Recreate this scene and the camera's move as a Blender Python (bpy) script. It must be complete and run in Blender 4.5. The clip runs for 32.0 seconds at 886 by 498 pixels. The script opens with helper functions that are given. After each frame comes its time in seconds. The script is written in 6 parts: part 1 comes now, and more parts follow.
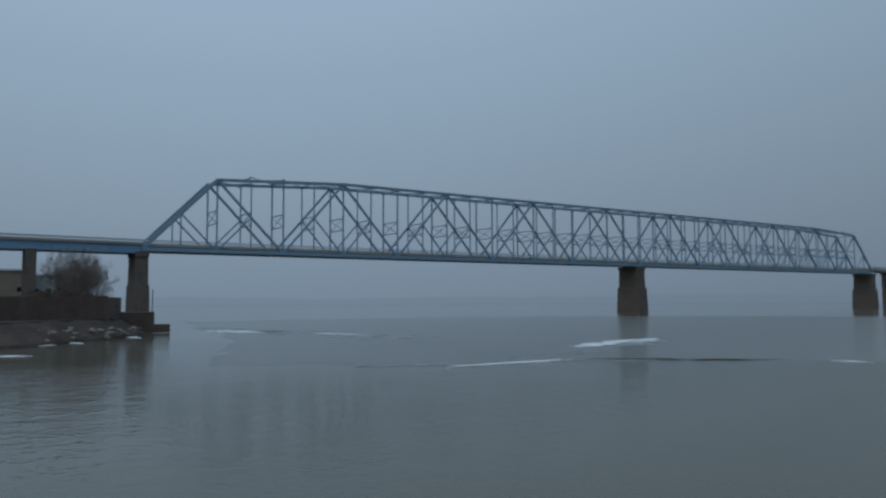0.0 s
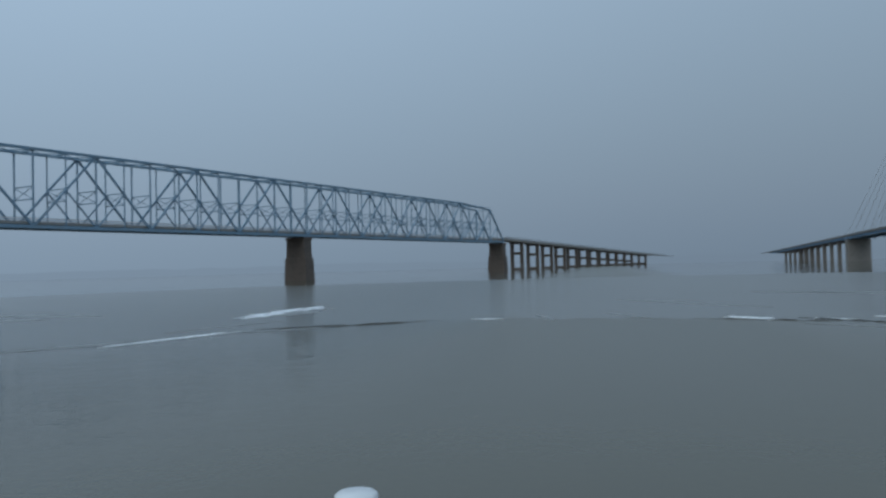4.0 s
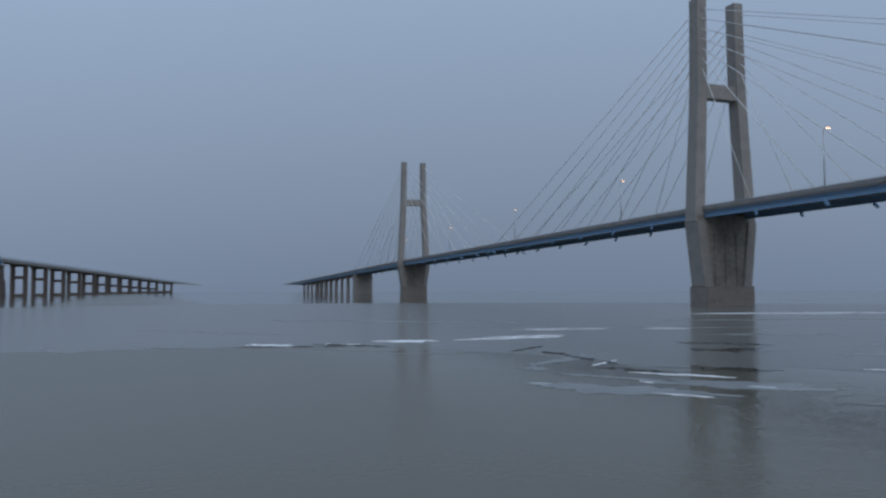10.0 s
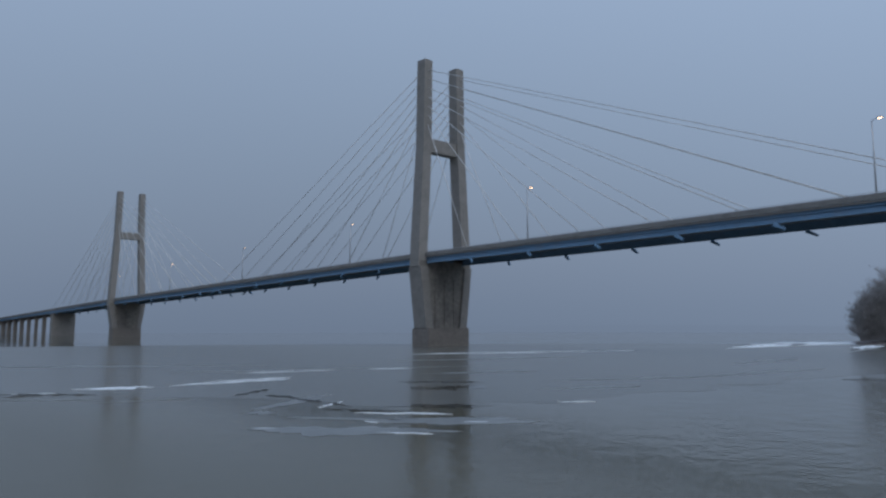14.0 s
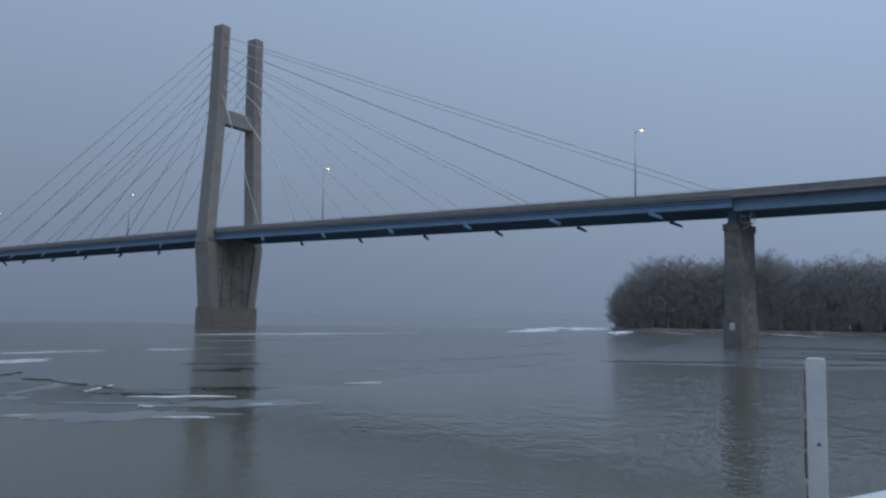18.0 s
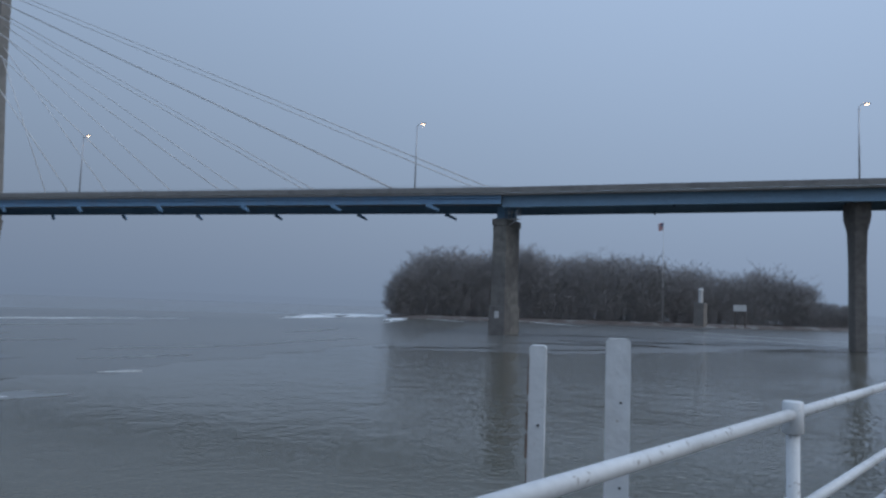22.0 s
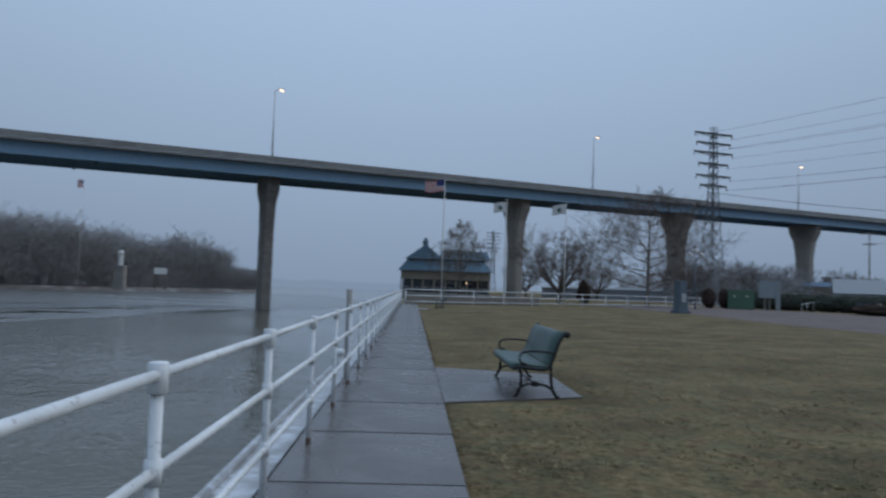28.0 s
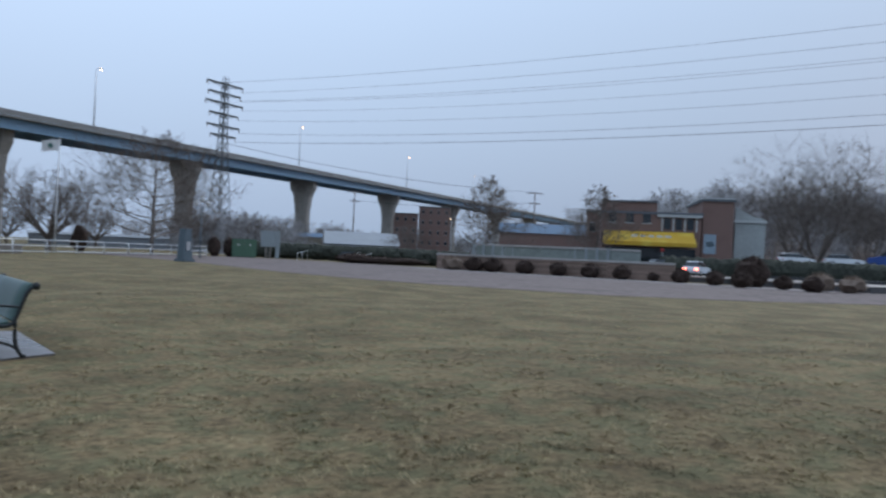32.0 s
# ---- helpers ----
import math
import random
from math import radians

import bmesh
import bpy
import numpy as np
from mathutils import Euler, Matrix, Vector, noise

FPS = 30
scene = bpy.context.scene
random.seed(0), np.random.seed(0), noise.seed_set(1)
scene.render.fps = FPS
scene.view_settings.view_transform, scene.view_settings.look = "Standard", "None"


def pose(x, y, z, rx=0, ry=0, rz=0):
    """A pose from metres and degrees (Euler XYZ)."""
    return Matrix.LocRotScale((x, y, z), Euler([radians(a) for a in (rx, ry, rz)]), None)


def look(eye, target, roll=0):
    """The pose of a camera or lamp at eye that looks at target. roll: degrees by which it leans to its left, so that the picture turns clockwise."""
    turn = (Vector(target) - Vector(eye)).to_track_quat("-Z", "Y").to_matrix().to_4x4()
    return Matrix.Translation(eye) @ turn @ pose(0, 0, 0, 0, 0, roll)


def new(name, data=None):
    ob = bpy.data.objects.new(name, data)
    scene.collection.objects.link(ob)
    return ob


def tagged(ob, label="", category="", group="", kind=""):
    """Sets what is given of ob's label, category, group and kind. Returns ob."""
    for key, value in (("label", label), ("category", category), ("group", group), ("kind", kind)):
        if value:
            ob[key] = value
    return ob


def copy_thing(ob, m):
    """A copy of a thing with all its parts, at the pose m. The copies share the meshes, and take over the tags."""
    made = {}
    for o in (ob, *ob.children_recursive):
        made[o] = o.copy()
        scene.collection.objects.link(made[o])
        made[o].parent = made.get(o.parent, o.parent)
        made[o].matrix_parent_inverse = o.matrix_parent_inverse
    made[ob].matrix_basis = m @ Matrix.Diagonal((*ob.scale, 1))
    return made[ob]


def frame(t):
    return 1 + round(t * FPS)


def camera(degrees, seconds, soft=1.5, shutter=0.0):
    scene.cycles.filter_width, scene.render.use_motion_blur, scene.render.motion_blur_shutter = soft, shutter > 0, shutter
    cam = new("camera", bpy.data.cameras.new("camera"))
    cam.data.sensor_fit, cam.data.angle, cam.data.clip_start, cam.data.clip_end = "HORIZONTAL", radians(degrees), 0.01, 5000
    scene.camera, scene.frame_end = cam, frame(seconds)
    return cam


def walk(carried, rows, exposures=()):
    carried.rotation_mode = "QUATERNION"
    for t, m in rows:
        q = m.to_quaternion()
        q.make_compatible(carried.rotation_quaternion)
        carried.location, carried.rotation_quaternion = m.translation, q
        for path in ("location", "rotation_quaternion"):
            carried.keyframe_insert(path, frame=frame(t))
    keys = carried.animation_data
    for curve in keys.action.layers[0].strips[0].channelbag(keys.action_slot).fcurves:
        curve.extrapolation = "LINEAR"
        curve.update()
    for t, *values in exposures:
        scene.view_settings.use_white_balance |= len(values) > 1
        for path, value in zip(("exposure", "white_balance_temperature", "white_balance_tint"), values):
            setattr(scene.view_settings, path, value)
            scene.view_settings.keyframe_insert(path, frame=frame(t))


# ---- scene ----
cam = camera(63.19, 32.0, soft=2.4, shutter=0.4)
EXPOSURES = [(0.0, -0.10, 6850, 4), (3.0, 0.12, 6850, 4), (6.0, 0.22, 6800, 8), (9.0, 0.22, 6700, 12), (11.0, 0.09, 6680, 13), (13.0, 0.06, 6650, 13), (17.0, 0.08, 6600, 13), (21.0, 0.18, 6600, 13), (24.0, 0.12, 6600, 12), (25.5, 0.08, 6600, 12), (28.0, 0.22, 6650, 10), (29.0, 0.57, 6800, 10), (30.0, 0.78, 6900, 12), (32.0, 0.92, 6900, 13)]
PATH = [
    (0.0, pose(-0.081, 0.017, 1.600, 93.967, 0.301, 158.960)),
    (0.5, pose(-0.075, 0.019, 1.600, 93.569, 0.459, 156.585)),
    (1.0, pose(-0.068, 0.020, 1.600, 93.186, 0.880, 153.929)),
    (1.5, pose(-0.063, 0.021, 1.600, 92.751, 1.094, 150.029)),
    (2.0, pose(-0.061, 0.020, 1.600, 92.343, 1.060, 146.283)),
    (2.5, pose(-0.059, 0.018, 1.600, 92.023, 1.299, 142.320)),
    (3.0, pose(-0.058, 0.017, 1.600, 91.809, 1.299, 139.061)),
    (3.5, pose(-0.055, 0.016, 1.600, 91.561, 1.452, 136.096)),
    (5.5, pose(-0.049, 0.015, 1.601, 90.252, 1.130, 122.988)),
    (6.0, pose(-0.050, 0.014, 1.602, 90.106, 1.241, 119.547)),
    (6.5, pose(-0.051, 0.014, 1.601, 89.812, 1.145, 115.747)),
    (7.0, pose(-0.058, 0.013, 1.602, 89.479, 1.102, 111.826)),
    (7.5, pose(-0.064, 0.013, 1.603, 89.307, 1.067, 108.257)),
    (8.0, pose(-0.070, 0.013, 1.605, 89.496, 0.838, 105.218)),
    (8.5, pose(-0.072, 0.015, 1.606, 89.830, 0.751, 102.650)),
    (9.0, pose(-0.076, 0.013, 1.603, 90.697, 0.635, 100.289)),
    (9.5, pose(-0.082, 0.004, 1.603, 92.524, 0.444, 99.355)),
    (10.0, pose(-0.088, -0.006, 1.601, 92.995, 0.140, 96.640)),
    (10.5, pose(-0.092, -0.015, 1.601, 93.554, 0.577, 93.672)),
    (11.0, pose(-0.096, -0.025, 1.600, 94.661, 0.344, 91.405)),
    (11.5, pose(-0.098, -0.036, 1.600, 94.914, 0.152, 88.793)),
    (12.0, pose(-0.101, -0.049, 1.600, 95.404, 0.208, 85.839)),
    (12.5, pose(-0.104, -0.063, 1.599, 95.722, 0.178, 83.117)),
    (13.0, pose(-0.107, -0.076, 1.599, 95.770, 0.072, 80.313)),
    (13.5, pose(-0.108, -0.090, 1.599, 95.994, -0.086, 77.845)),
    (14.0, pose(-0.110, -0.104, 1.597, 96.238, 0.028, 75.282)),
    (14.5, pose(-0.105, -0.118, 1.597, 96.287, -0.141, 72.777)),
    (16.5, pose(-0.075, -0.151, 1.597, 95.697, -1.314, 66.125)),
    (17.0, pose(-0.063, -0.158, 1.594, 95.557, -1.261, 63.367)),
    (17.5, pose(-0.056, -0.162, 1.589, 95.293, -1.165, 61.179)),
    (18.0, pose(-0.053, -0.153, 1.589, 94.982, -1.134, 58.802)),
    (18.5, pose(-0.046, -0.160, 1.591, 94.747, -1.209, 56.937)),
    (19.0, pose(-0.043, -0.144, 1.591, 94.643, -1.311, 54.809)),
    (19.5, pose(-0.028, -0.138, 1.593, 94.560, -1.246, 52.615)),
    (20.0, pose(-0.024, -0.110, 1.592, 94.437, -0.789, 50.312)),
    (20.5, pose(-0.019, -0.103, 1.594, 94.461, -1.592, 48.076)),
    (21.0, pose(-0.023, -0.079, 1.593, 94.414, -1.998, 45.840)),
    (21.5, pose(-0.025, -0.066, 1.594, 94.373, -1.834, 43.611)),
    (22.0, pose(-0.042, -0.031, 1.591, 94.391, -2.065, 41.310)),
    (22.5, pose(-0.036, 0.004, 1.592, 94.486, -2.739, 38.934)),
    (23.0, pose(-0.019, 0.031, 1.591, 94.629, -3.301, 35.920)),
    (23.5, pose(-0.037, 0.043, 1.592, 94.577, -3.360, 33.025)),
    (24.0, pose(-0.046, 0.059, 1.595, 94.523, -2.378, 30.110)),
    (24.5, pose(-0.059, 0.076, 1.595, 94.402, -1.867, 25.036)),
    (25.0, pose(-0.099, 0.092, 1.591, 94.312, -0.876, 21.180)),
    (25.5, pose(-0.084, 0.087, 1.588, 94.327, -0.693, 15.702)),
    (27.5, pose(0.056, 0.143, 1.596, 93.514, -1.992, 1.935)),
    (28.0, pose(0.091, 0.144, 1.590, 93.073, -1.977, -2.427)),
    (28.5, pose(0.180, 0.120, 1.592, 91.253, -1.864, -9.381)),
    (29.0, pose(0.247, 0.147, 1.582, 91.221, -3.192, -14.116)),
    (29.5, pose(0.273, 0.152, 1.593, 90.276, -3.409, -14.488)),
    (30.0, pose(0.306, 0.131, 1.608, 90.382, -2.822, -19.705)),
    (30.5, pose(0.326, 0.094, 1.607, 90.641, -2.103, -25.731)),
    (31.0, pose(0.347, 0.071, 1.611, 90.971, -2.134, -30.129)),
    (31.5, pose(0.355, 0.046, 1.615, 90.985, -1.961, -34.686)),
    (32.0, pose(0.349, 0.020, 1.606, 90.512, -2.596, -40.147)),
]
walk(cam, PATH, EXPOSURES)

# ---- world, light ----
WATER = -3.76
world = bpy.data.worlds.new("dusk_sky")
scene.world = world
world.cycles.sampling_method = "AUTOMATIC"
world.use_nodes = True
wn, wl = world.node_tree.nodes, world.node_tree.links
sky = wn.new("ShaderNodeTexSky")
sky.sky_type, sky.sun_disc = "NISHITA", False
sky.sun_elevation, sky.sun_rotation = radians(6), radians(100)
sky.air_density, sky.dust_density, sky.ozone_density = 2.0, 4.0, 3.0
cover = wn.new("ShaderNodeRGB")
cover.outputs[0].default_value = (0.405, 0.555, 0.785, 1)
dim = wn.new("ShaderNodeMix")
dim.data_type, dim.blend_type = "RGBA", "MULTIPLY"
dim.inputs["Factor"].default_value = 1.0
dim.inputs[7].default_value = (0.1, 0.1, 0.1, 1)
over = wn.new("ShaderNodeMix")
over.data_type = "RGBA"
over.inputs["Factor"].default_value = 0.85
wl.new(sky.outputs[0], dim.inputs[6])
wl.new(dim.outputs[2], over.inputs[6])
wl.new(cover.outputs[0], over.inputs[7])
# overcast: darker towards the horizon than overhead
way, axes, rise = wn.new("ShaderNodeTexCoord"), wn.new("ShaderNodeSeparateXYZ"), wn.new("ShaderNodeMapRange")
wl.new(way.outputs["Generated"], axes.inputs[0])
wl.new(axes.outputs["Z"], rise.inputs["Value"])
rise.inputs["From Min"].default_value, rise.inputs["From Max"].default_value = 0.0, 1.0
rise.inputs["To Min"].default_value, rise.inputs["To Max"].default_value = 0.475, 1.32
wl.new(over.outputs[2], wn["Background"].inputs[0])
# the cloud is thinner up and down the valley than across the river
across, along, lean, power, shade = (wn.new("ShaderNodeMath") for _ in range(5))
for node, op in ((across, "MULTIPLY"), (along, "MULTIPLY"), (lean, "SUBTRACT"), (power, "POWER"), (shade, "MULTIPLY")):
    node.operation = op
for node, axis in ((across, "X"), (along, "Y")):
    wl.new(axes.outputs[axis], node.inputs[0]), wl.new(axes.outputs[axis], node.inputs[1])
wl.new(along.outputs[0], lean.inputs[0]), wl.new(across.outputs[0], lean.inputs[1])
power.inputs[0].default_value = 1.17
wl.new(lean.outputs[0], power.inputs[1])
wl.new(power.outputs[0], shade.inputs[0]), wl.new(rise.outputs[0], shade.inputs[1])
wl.new(shade.outputs[0], wn["Background"].inputs[1])

sun = new("sun", bpy.data.lights.new("sun", "SUN"))
sun.data.energy, sun.data.angle, sun.data.color = 0.9, radians(60), (0.90, 0.96, 1.0)
sun.matrix_world = look((80, 25, 70), (0, 0, 0))


# ---- materials ----
def mat(name, color, rough=0.7, metal=0.0, vary=0.15, grain=8.0, big=0.6, bump=0.2, stain=None, spread=0.0, spec=0.5, chips=None, wet=None, cut=(0.5, 0.68), patch=None, island=0.0):
    """A surface with fine grain, broad blotches and relief; stain: a second colour in patches; spread: piece-to-piece change."""
    m = bpy.data.materials.new(name)
    m.use_nodes = True
    n, l = m.node_tree.nodes, m.node_tree.links
    b = n["Principled BSDF"]
    b.inputs["Roughness"].default_value, b.inputs["Metallic"].default_value = rough, metal
    b.inputs["Specular IOR Level"].default_value = spec
    co = n.new("ShaderNodeTexCoord")
    fine, wide = n.new("ShaderNodeTexNoise"), n.new("ShaderNodeTexNoise")
    fine.inputs["Scale"].default_value, fine.inputs["Detail"].default_value = grain, 6
    wide.inputs["Scale"].default_value, wide.inputs["Detail"].default_value = big, 4
    l.new(co.outputs["Object"], fine.inputs["Vector"]), l.new(co.outputs["Object"], wide.inputs["Vector"])
    mul = n.new("ShaderNodeMath")
    mul.operation = "ADD"
    l.new(fine.outputs["Fac"], mul.inputs[0]), l.new(wide.outputs["Fac"], mul.inputs[1])
    rng = n.new("ShaderNodeMapRange")
    rng.inputs["From Min"].default_value, rng.inputs["From Max"].default_value = 0.6, 1.4
    rng.inputs["To Min"].default_value, rng.inputs["To Max"].default_value = 1 - vary, 1 + vary
    l.new(mul.outputs[0], rng.inputs["Value"])
    hsv = n.new("ShaderNodeHueSaturation")
    hsv.inputs["Color"].default_value = (*color, 1)
    if stain:
        mx, ramp = n.new("ShaderNodeMix"), n.new("ShaderNodeMapRange")
        mx.data_type = "RGBA"
        ramp.inputs["From Min"].default_value, ramp.inputs["From Max"].default_value = cut
        l.new(wide.outputs["Fac"], ramp.inputs["Value"]), l.new(ramp.outputs[0], mx.inputs["Factor"])
        mx.inputs[6].default_value, mx.inputs[7].default_value = (*color, 1), (*stain, 1)
        l.new(mx.outputs[2], hsv.inputs["Color"])
    if spread:
        info, sp, pr = n.new("ShaderNodeObjectInfo"), n.new("ShaderNodeMapRange"), n.new("ShaderNodeMath")
        sp.inputs["To Min"].default_value, sp.inputs["To Max"].default_value = 1 - spread, 1 + spread
        pr.operation = "MULTIPLY"
        l.new(info.outputs["Random"], sp.inputs["Value"])
        l.new(sp.outputs[0], pr.inputs[0]), l.new(rng.outputs[0], pr.inputs[1]), l.new(pr.outputs[0], hsv.inputs["Value"])
    else:
        l.new(rng.outputs[0], hsv.inputs["Value"])
    l.new(hsv.outputs[0], b.inputs["Base Color"])
    if patch or island:
        src = hsv.outputs[0]
        for kind in ("patch", "island"):
            if (kind == "patch" and not patch) or (kind == "island" and not island):
                continue
            many, tone = n.new("ShaderNodeMapRange"), n.new("ShaderNodeMix")
            if kind == "patch":
                clumps = n.new("ShaderNodeTexNoise")
                clumps.inputs["Scale"].default_value, clumps.inputs["Detail"].default_value = patch[0], 6
                l.new(co.outputs["Object"], clumps.inputs["Vector"]), l.new(clumps.outputs["Fac"], many.inputs["Value"])
                many.inputs["From Min"].default_value, many.inputs["From Max"].default_value = 0.36, 0.64
                many.inputs["To Min"].default_value, many.inputs["To Max"].default_value = patch[1], patch[2]
            else:
                geo = n.new("ShaderNodeNewGeometry")
                l.new(geo.outputs["Random Per Island"], many.inputs["Value"])
                many.inputs["To Min"].default_value, many.inputs["To Max"].default_value = 1 - island, 1 + island
            tone.data_type, tone.blend_type = "RGBA", "MULTIPLY"
            tone.inputs["Factor"].default_value = 1.0
            l.new(src, tone.inputs[6]), l.new(many.outputs[0], tone.inputs[7])
            src = tone.outputs[2]
        l.new(src, b.inputs["Base Color"])
    if wet:
        pool = n.new("ShaderNodeMapRange")
        pool.inputs["From Min"].default_value, pool.inputs["From Max"].default_value = 0.42, 0.60
        pool.inputs["To Min"].default_value, pool.inputs["To Max"].default_value = wet
        l.new(wide.outputs["Fac"], pool.inputs["Value"]), l.new(pool.outputs[0], b.inputs["Roughness"])
    if chips:
        spot_noise, cut, flake = n.new("ShaderNodeTexNoise"), n.new("ShaderNodeMapRange"), n.new("ShaderNodeMix")
        spot_noise.inputs["Scale"].default_value, spot_noise.inputs["Detail"].default_value = chips[3], 5
        l.new(co.outputs["Object"], spot_noise.inputs["Vector"]), l.new(spot_noise.outputs["Fac"], cut.inputs["Value"])
        cut.inputs["From Min"].default_value, cut.inputs["From Max"].default_value = chips[4], chips[4] + 0.02
        flake.data_type = "RGBA"
        flake.inputs[7].default_value = (*chips[:3], 1)
        l.new(cut.outputs[0], flake.inputs["Factor"]), l.new(hsv.outputs[0], flake.inputs[6]), l.new(flake.outputs[2], b.inputs["Base Color"])
    if bump:
        bp = n.new("ShaderNodeBump")
        bp.inputs["Strength"].default_value, bp.inputs["Distance"].default_value = bump, 0.02
        l.new(fine.outputs["Fac"], bp.inputs["Height"]), l.new(bp.outputs[0], b.inputs["Normal"])
    return m


def glow(name, color, strength):
    m = bpy.data.materials.new(name)
    m.use_nodes = True
    b = m.node_tree.nodes["Principled BSDF"]
    b.inputs["Base Color"].default_value = (*color, 1)
    b.inputs["Emission Color"].default_value, b.inputs["Emission Strength"].default_value = (*color, 1), strength
    return m


STEEL_BLUE = mat("blue_bridge_paint", (0.14, 0.26, 0.39), 0.6, 0.0, 0.2, 3, 0.3, stain=(0.14, 0.22, 0.31))
APPROACH_BLUE = mat("blue_grey_girder_paint", (0.19, 0.31, 0.42), 0.6, 0.0, 0.15, 3, 0.3, stain=(0.18, 0.28, 0.37))
TRUSS_PIER = mat("sooty_brown_pier_stone", (0.125, 0.103, 0.09), 0.9, 0, 0.3, 1.5, 0.25, stain=(0.09, 0.078, 0.07), spec=0.15)
TRUSS_BLUE = mat("faded_blue_truss_paint", (0.16, 0.26, 0.35), 0.6, 0.0, 0.2, 3, 0.3, stain=(0.15, 0.21, 0.26))
CONCRETE = mat("weathered_concrete", (0.25, 0.238, 0.222), 0.88, 0, 0.22, 2.5, 0.25, stain=(0.19, 0.182, 0.17), spec=0.25)
PARAPET = mat("parapet_concrete", (0.215, 0.21, 0.20), 0.85, 0, 0.2, 4, 0.3, stain=(0.15, 0.145, 0.14))
DARK_PIER = mat("damp_dark_concrete", (0.21, 0.19, 0.172), 0.9, 0, 0.25, 1.5, 0.2, stain=(0.16, 0.147, 0.135), spec=0.15)
WET_PIER = mat("damp_stained_pier_concrete", (0.18, 0.165, 0.15), 0.85, 0, 0.35, 1.2, 0.18, stain=(0.14, 0.13, 0.12), spec=0.15)
PARK_PIER = mat("brown_grey_pier_concrete", (0.29, 0.265, 0.235), 0.88, 0, 0.25, 2.0, 0.25, stain=(0.2, 0.18, 0.16), spec=0.2)
STAINED = mat("streaked_pier_concrete", (0.25, 0.235, 0.21), 0.85, 0, 0.4, 0.9, 0.15, stain=(0.15, 0.14, 0.13), spec=0.2, cut=(0.42, 0.58))
CABLE = mat("pale_cable_sheath", (0.58, 0.59, 0.59), 0.5, 0, 0.1, 5, 0.5, 0)
GALV = mat("galvanised_steel", (0.42, 0.43, 0.44), 0.45, 0.6, 0.1, 20, 2, 0.1)
WHITE = mat("chipped_white_paint", (0.63, 0.65, 0.66), 0.45, 0, 0.12, 25, 3, 0.15, stain=(0.5, 0.52, 0.53), chips=(0.33, 0.32, 0.315, 26, 0.63))
POST_WHITE = mat("weathered_white_paint", (0.58, 0.60, 0.61), 0.5, 0, 0.15, 20, 3, 0.2, stain=(0.46, 0.47, 0.47), chips=(0.22, 0.17, 0.14, 24, 0.70))
RUST = mat("rusty_steel", (0.115, 0.07, 0.048), 0.8, 0, 0.4, 30, 5, 0.4)
WALK = mat("wet_concrete_paving", (0.094, 0.083, 0.080), 0.33, 0, 0.2, 14, 0.7, 0.05, stain=(0.078, 0.069, 0.066), spread=0.12, spec=0.45, wet=(0.38, 0.19))
LEDGE = mat("icy_concrete_ledge", (0.30, 0.30, 0.30), 0.6, 0, 0.35, 18, 5.0, 0.3, stain=(0.44, 0.46, 0.49), cut=(0.42, 0.62), wet=(0.3, 0.6))
# near-black that paints the shade inside the walk's edge gap
GAP_BLACK = mat("gap_shade_black", (0.022, 0.017, 0.013), 0.9, 0, 0.4, 20, 3, 0.4, spec=0.1)
GRASS = mat("dry_winter_grass", (0.163, 0.118, 0.064), 0.95, 0, 0.65, 12, 2.6, 0.45, stain=(0.088, 0.077, 0.041), spec=0.1, cut=(0.40, 0.60), patch=(0.55, 0.74, 1.2))
BLADE = mat("straw_grass_blades", (0.198, 0.142, 0.078), 0.9, 0, 0.6, 6, 2.6, 0, stain=(0.102, 0.090, 0.050), spec=0.1, cut=(0.40, 0.60), patch=(0.55, 0.74, 1.2), island=0.45)
STRAW = mat("bleached_straw", (0.30, 0.235, 0.135), 0.9, 0, 0.4, 6, 2.0, 0, stain=(0.20, 0.17, 0.085), spec=0.1, island=0.4)
EARTH = mat("muddy_bank", (0.072, 0.055, 0.047), 0.95, 0, 0.5, 3, 0.3, 0.8, spec=0.1)
BARK = mat("grey_brown_bark", (0.14, 0.115, 0.10), 0.9, 0, 0.3, 10, 1, 0.3, spec=0.1)
WOODS = mat("bare_winter_twigs", (0.265, 0.252, 0.25), 0.95, 0, 0.2, 1, 0.1, 0, spec=0.1, island=0.2)
BENCH = mat("green_painted_slats", (0.031, 0.070, 0.060), 0.42, 0, 0.12, 20, 2, 0.1)
IRON = mat("black_cast_iron", (0.012, 0.014, 0.014), 0.45, 0.3, 0.2, 30, 3, 0.2)
BRICK = mat("red_brown_brick", (0.24, 0.165, 0.13), 0.85, 0, 0.25, 6, 0.6, 0.3, spread=0.25)
PAVER = mat("pinkish_brick_paving", (0.135, 0.108, 0.102), 0.95, 0, 0.6, 1.6, 0.25, 0.5, stain=(0.098, 0.078, 0.073), spec=0.15)
ASPHALT = mat("wet_asphalt", (0.05, 0.05, 0.052), 0.35, 0, 0.25, 10, 0.4, 0.3)
TEAL = mat("teal_metal_roof", (0.088, 0.152, 0.20), 0.45, 0.2, 0.15, 3, 0.4, 0.1)
TAN = mat("tan_masonry", (0.22, 0.185, 0.14), 0.85, 0, 0.2, 4, 0.4, 0.2)
GLASS_DARK = mat("dark_window_glass", (0.02, 0.025, 0.03), 0.08, 0, 0.1, 1, 0.3, 0)
ICE = mat("grey_river_ice", (0.165, 0.172, 0.172), 0.4, 0, 0.35, 1.5, 0.25, 0.3)
FROST = mat("snow_crusted_ice", (0.72, 0.75, 0.77), 0.6, 0, 0.35, 2.2, 0.5, 0.6, stain=(0.42, 0.45, 0.47))


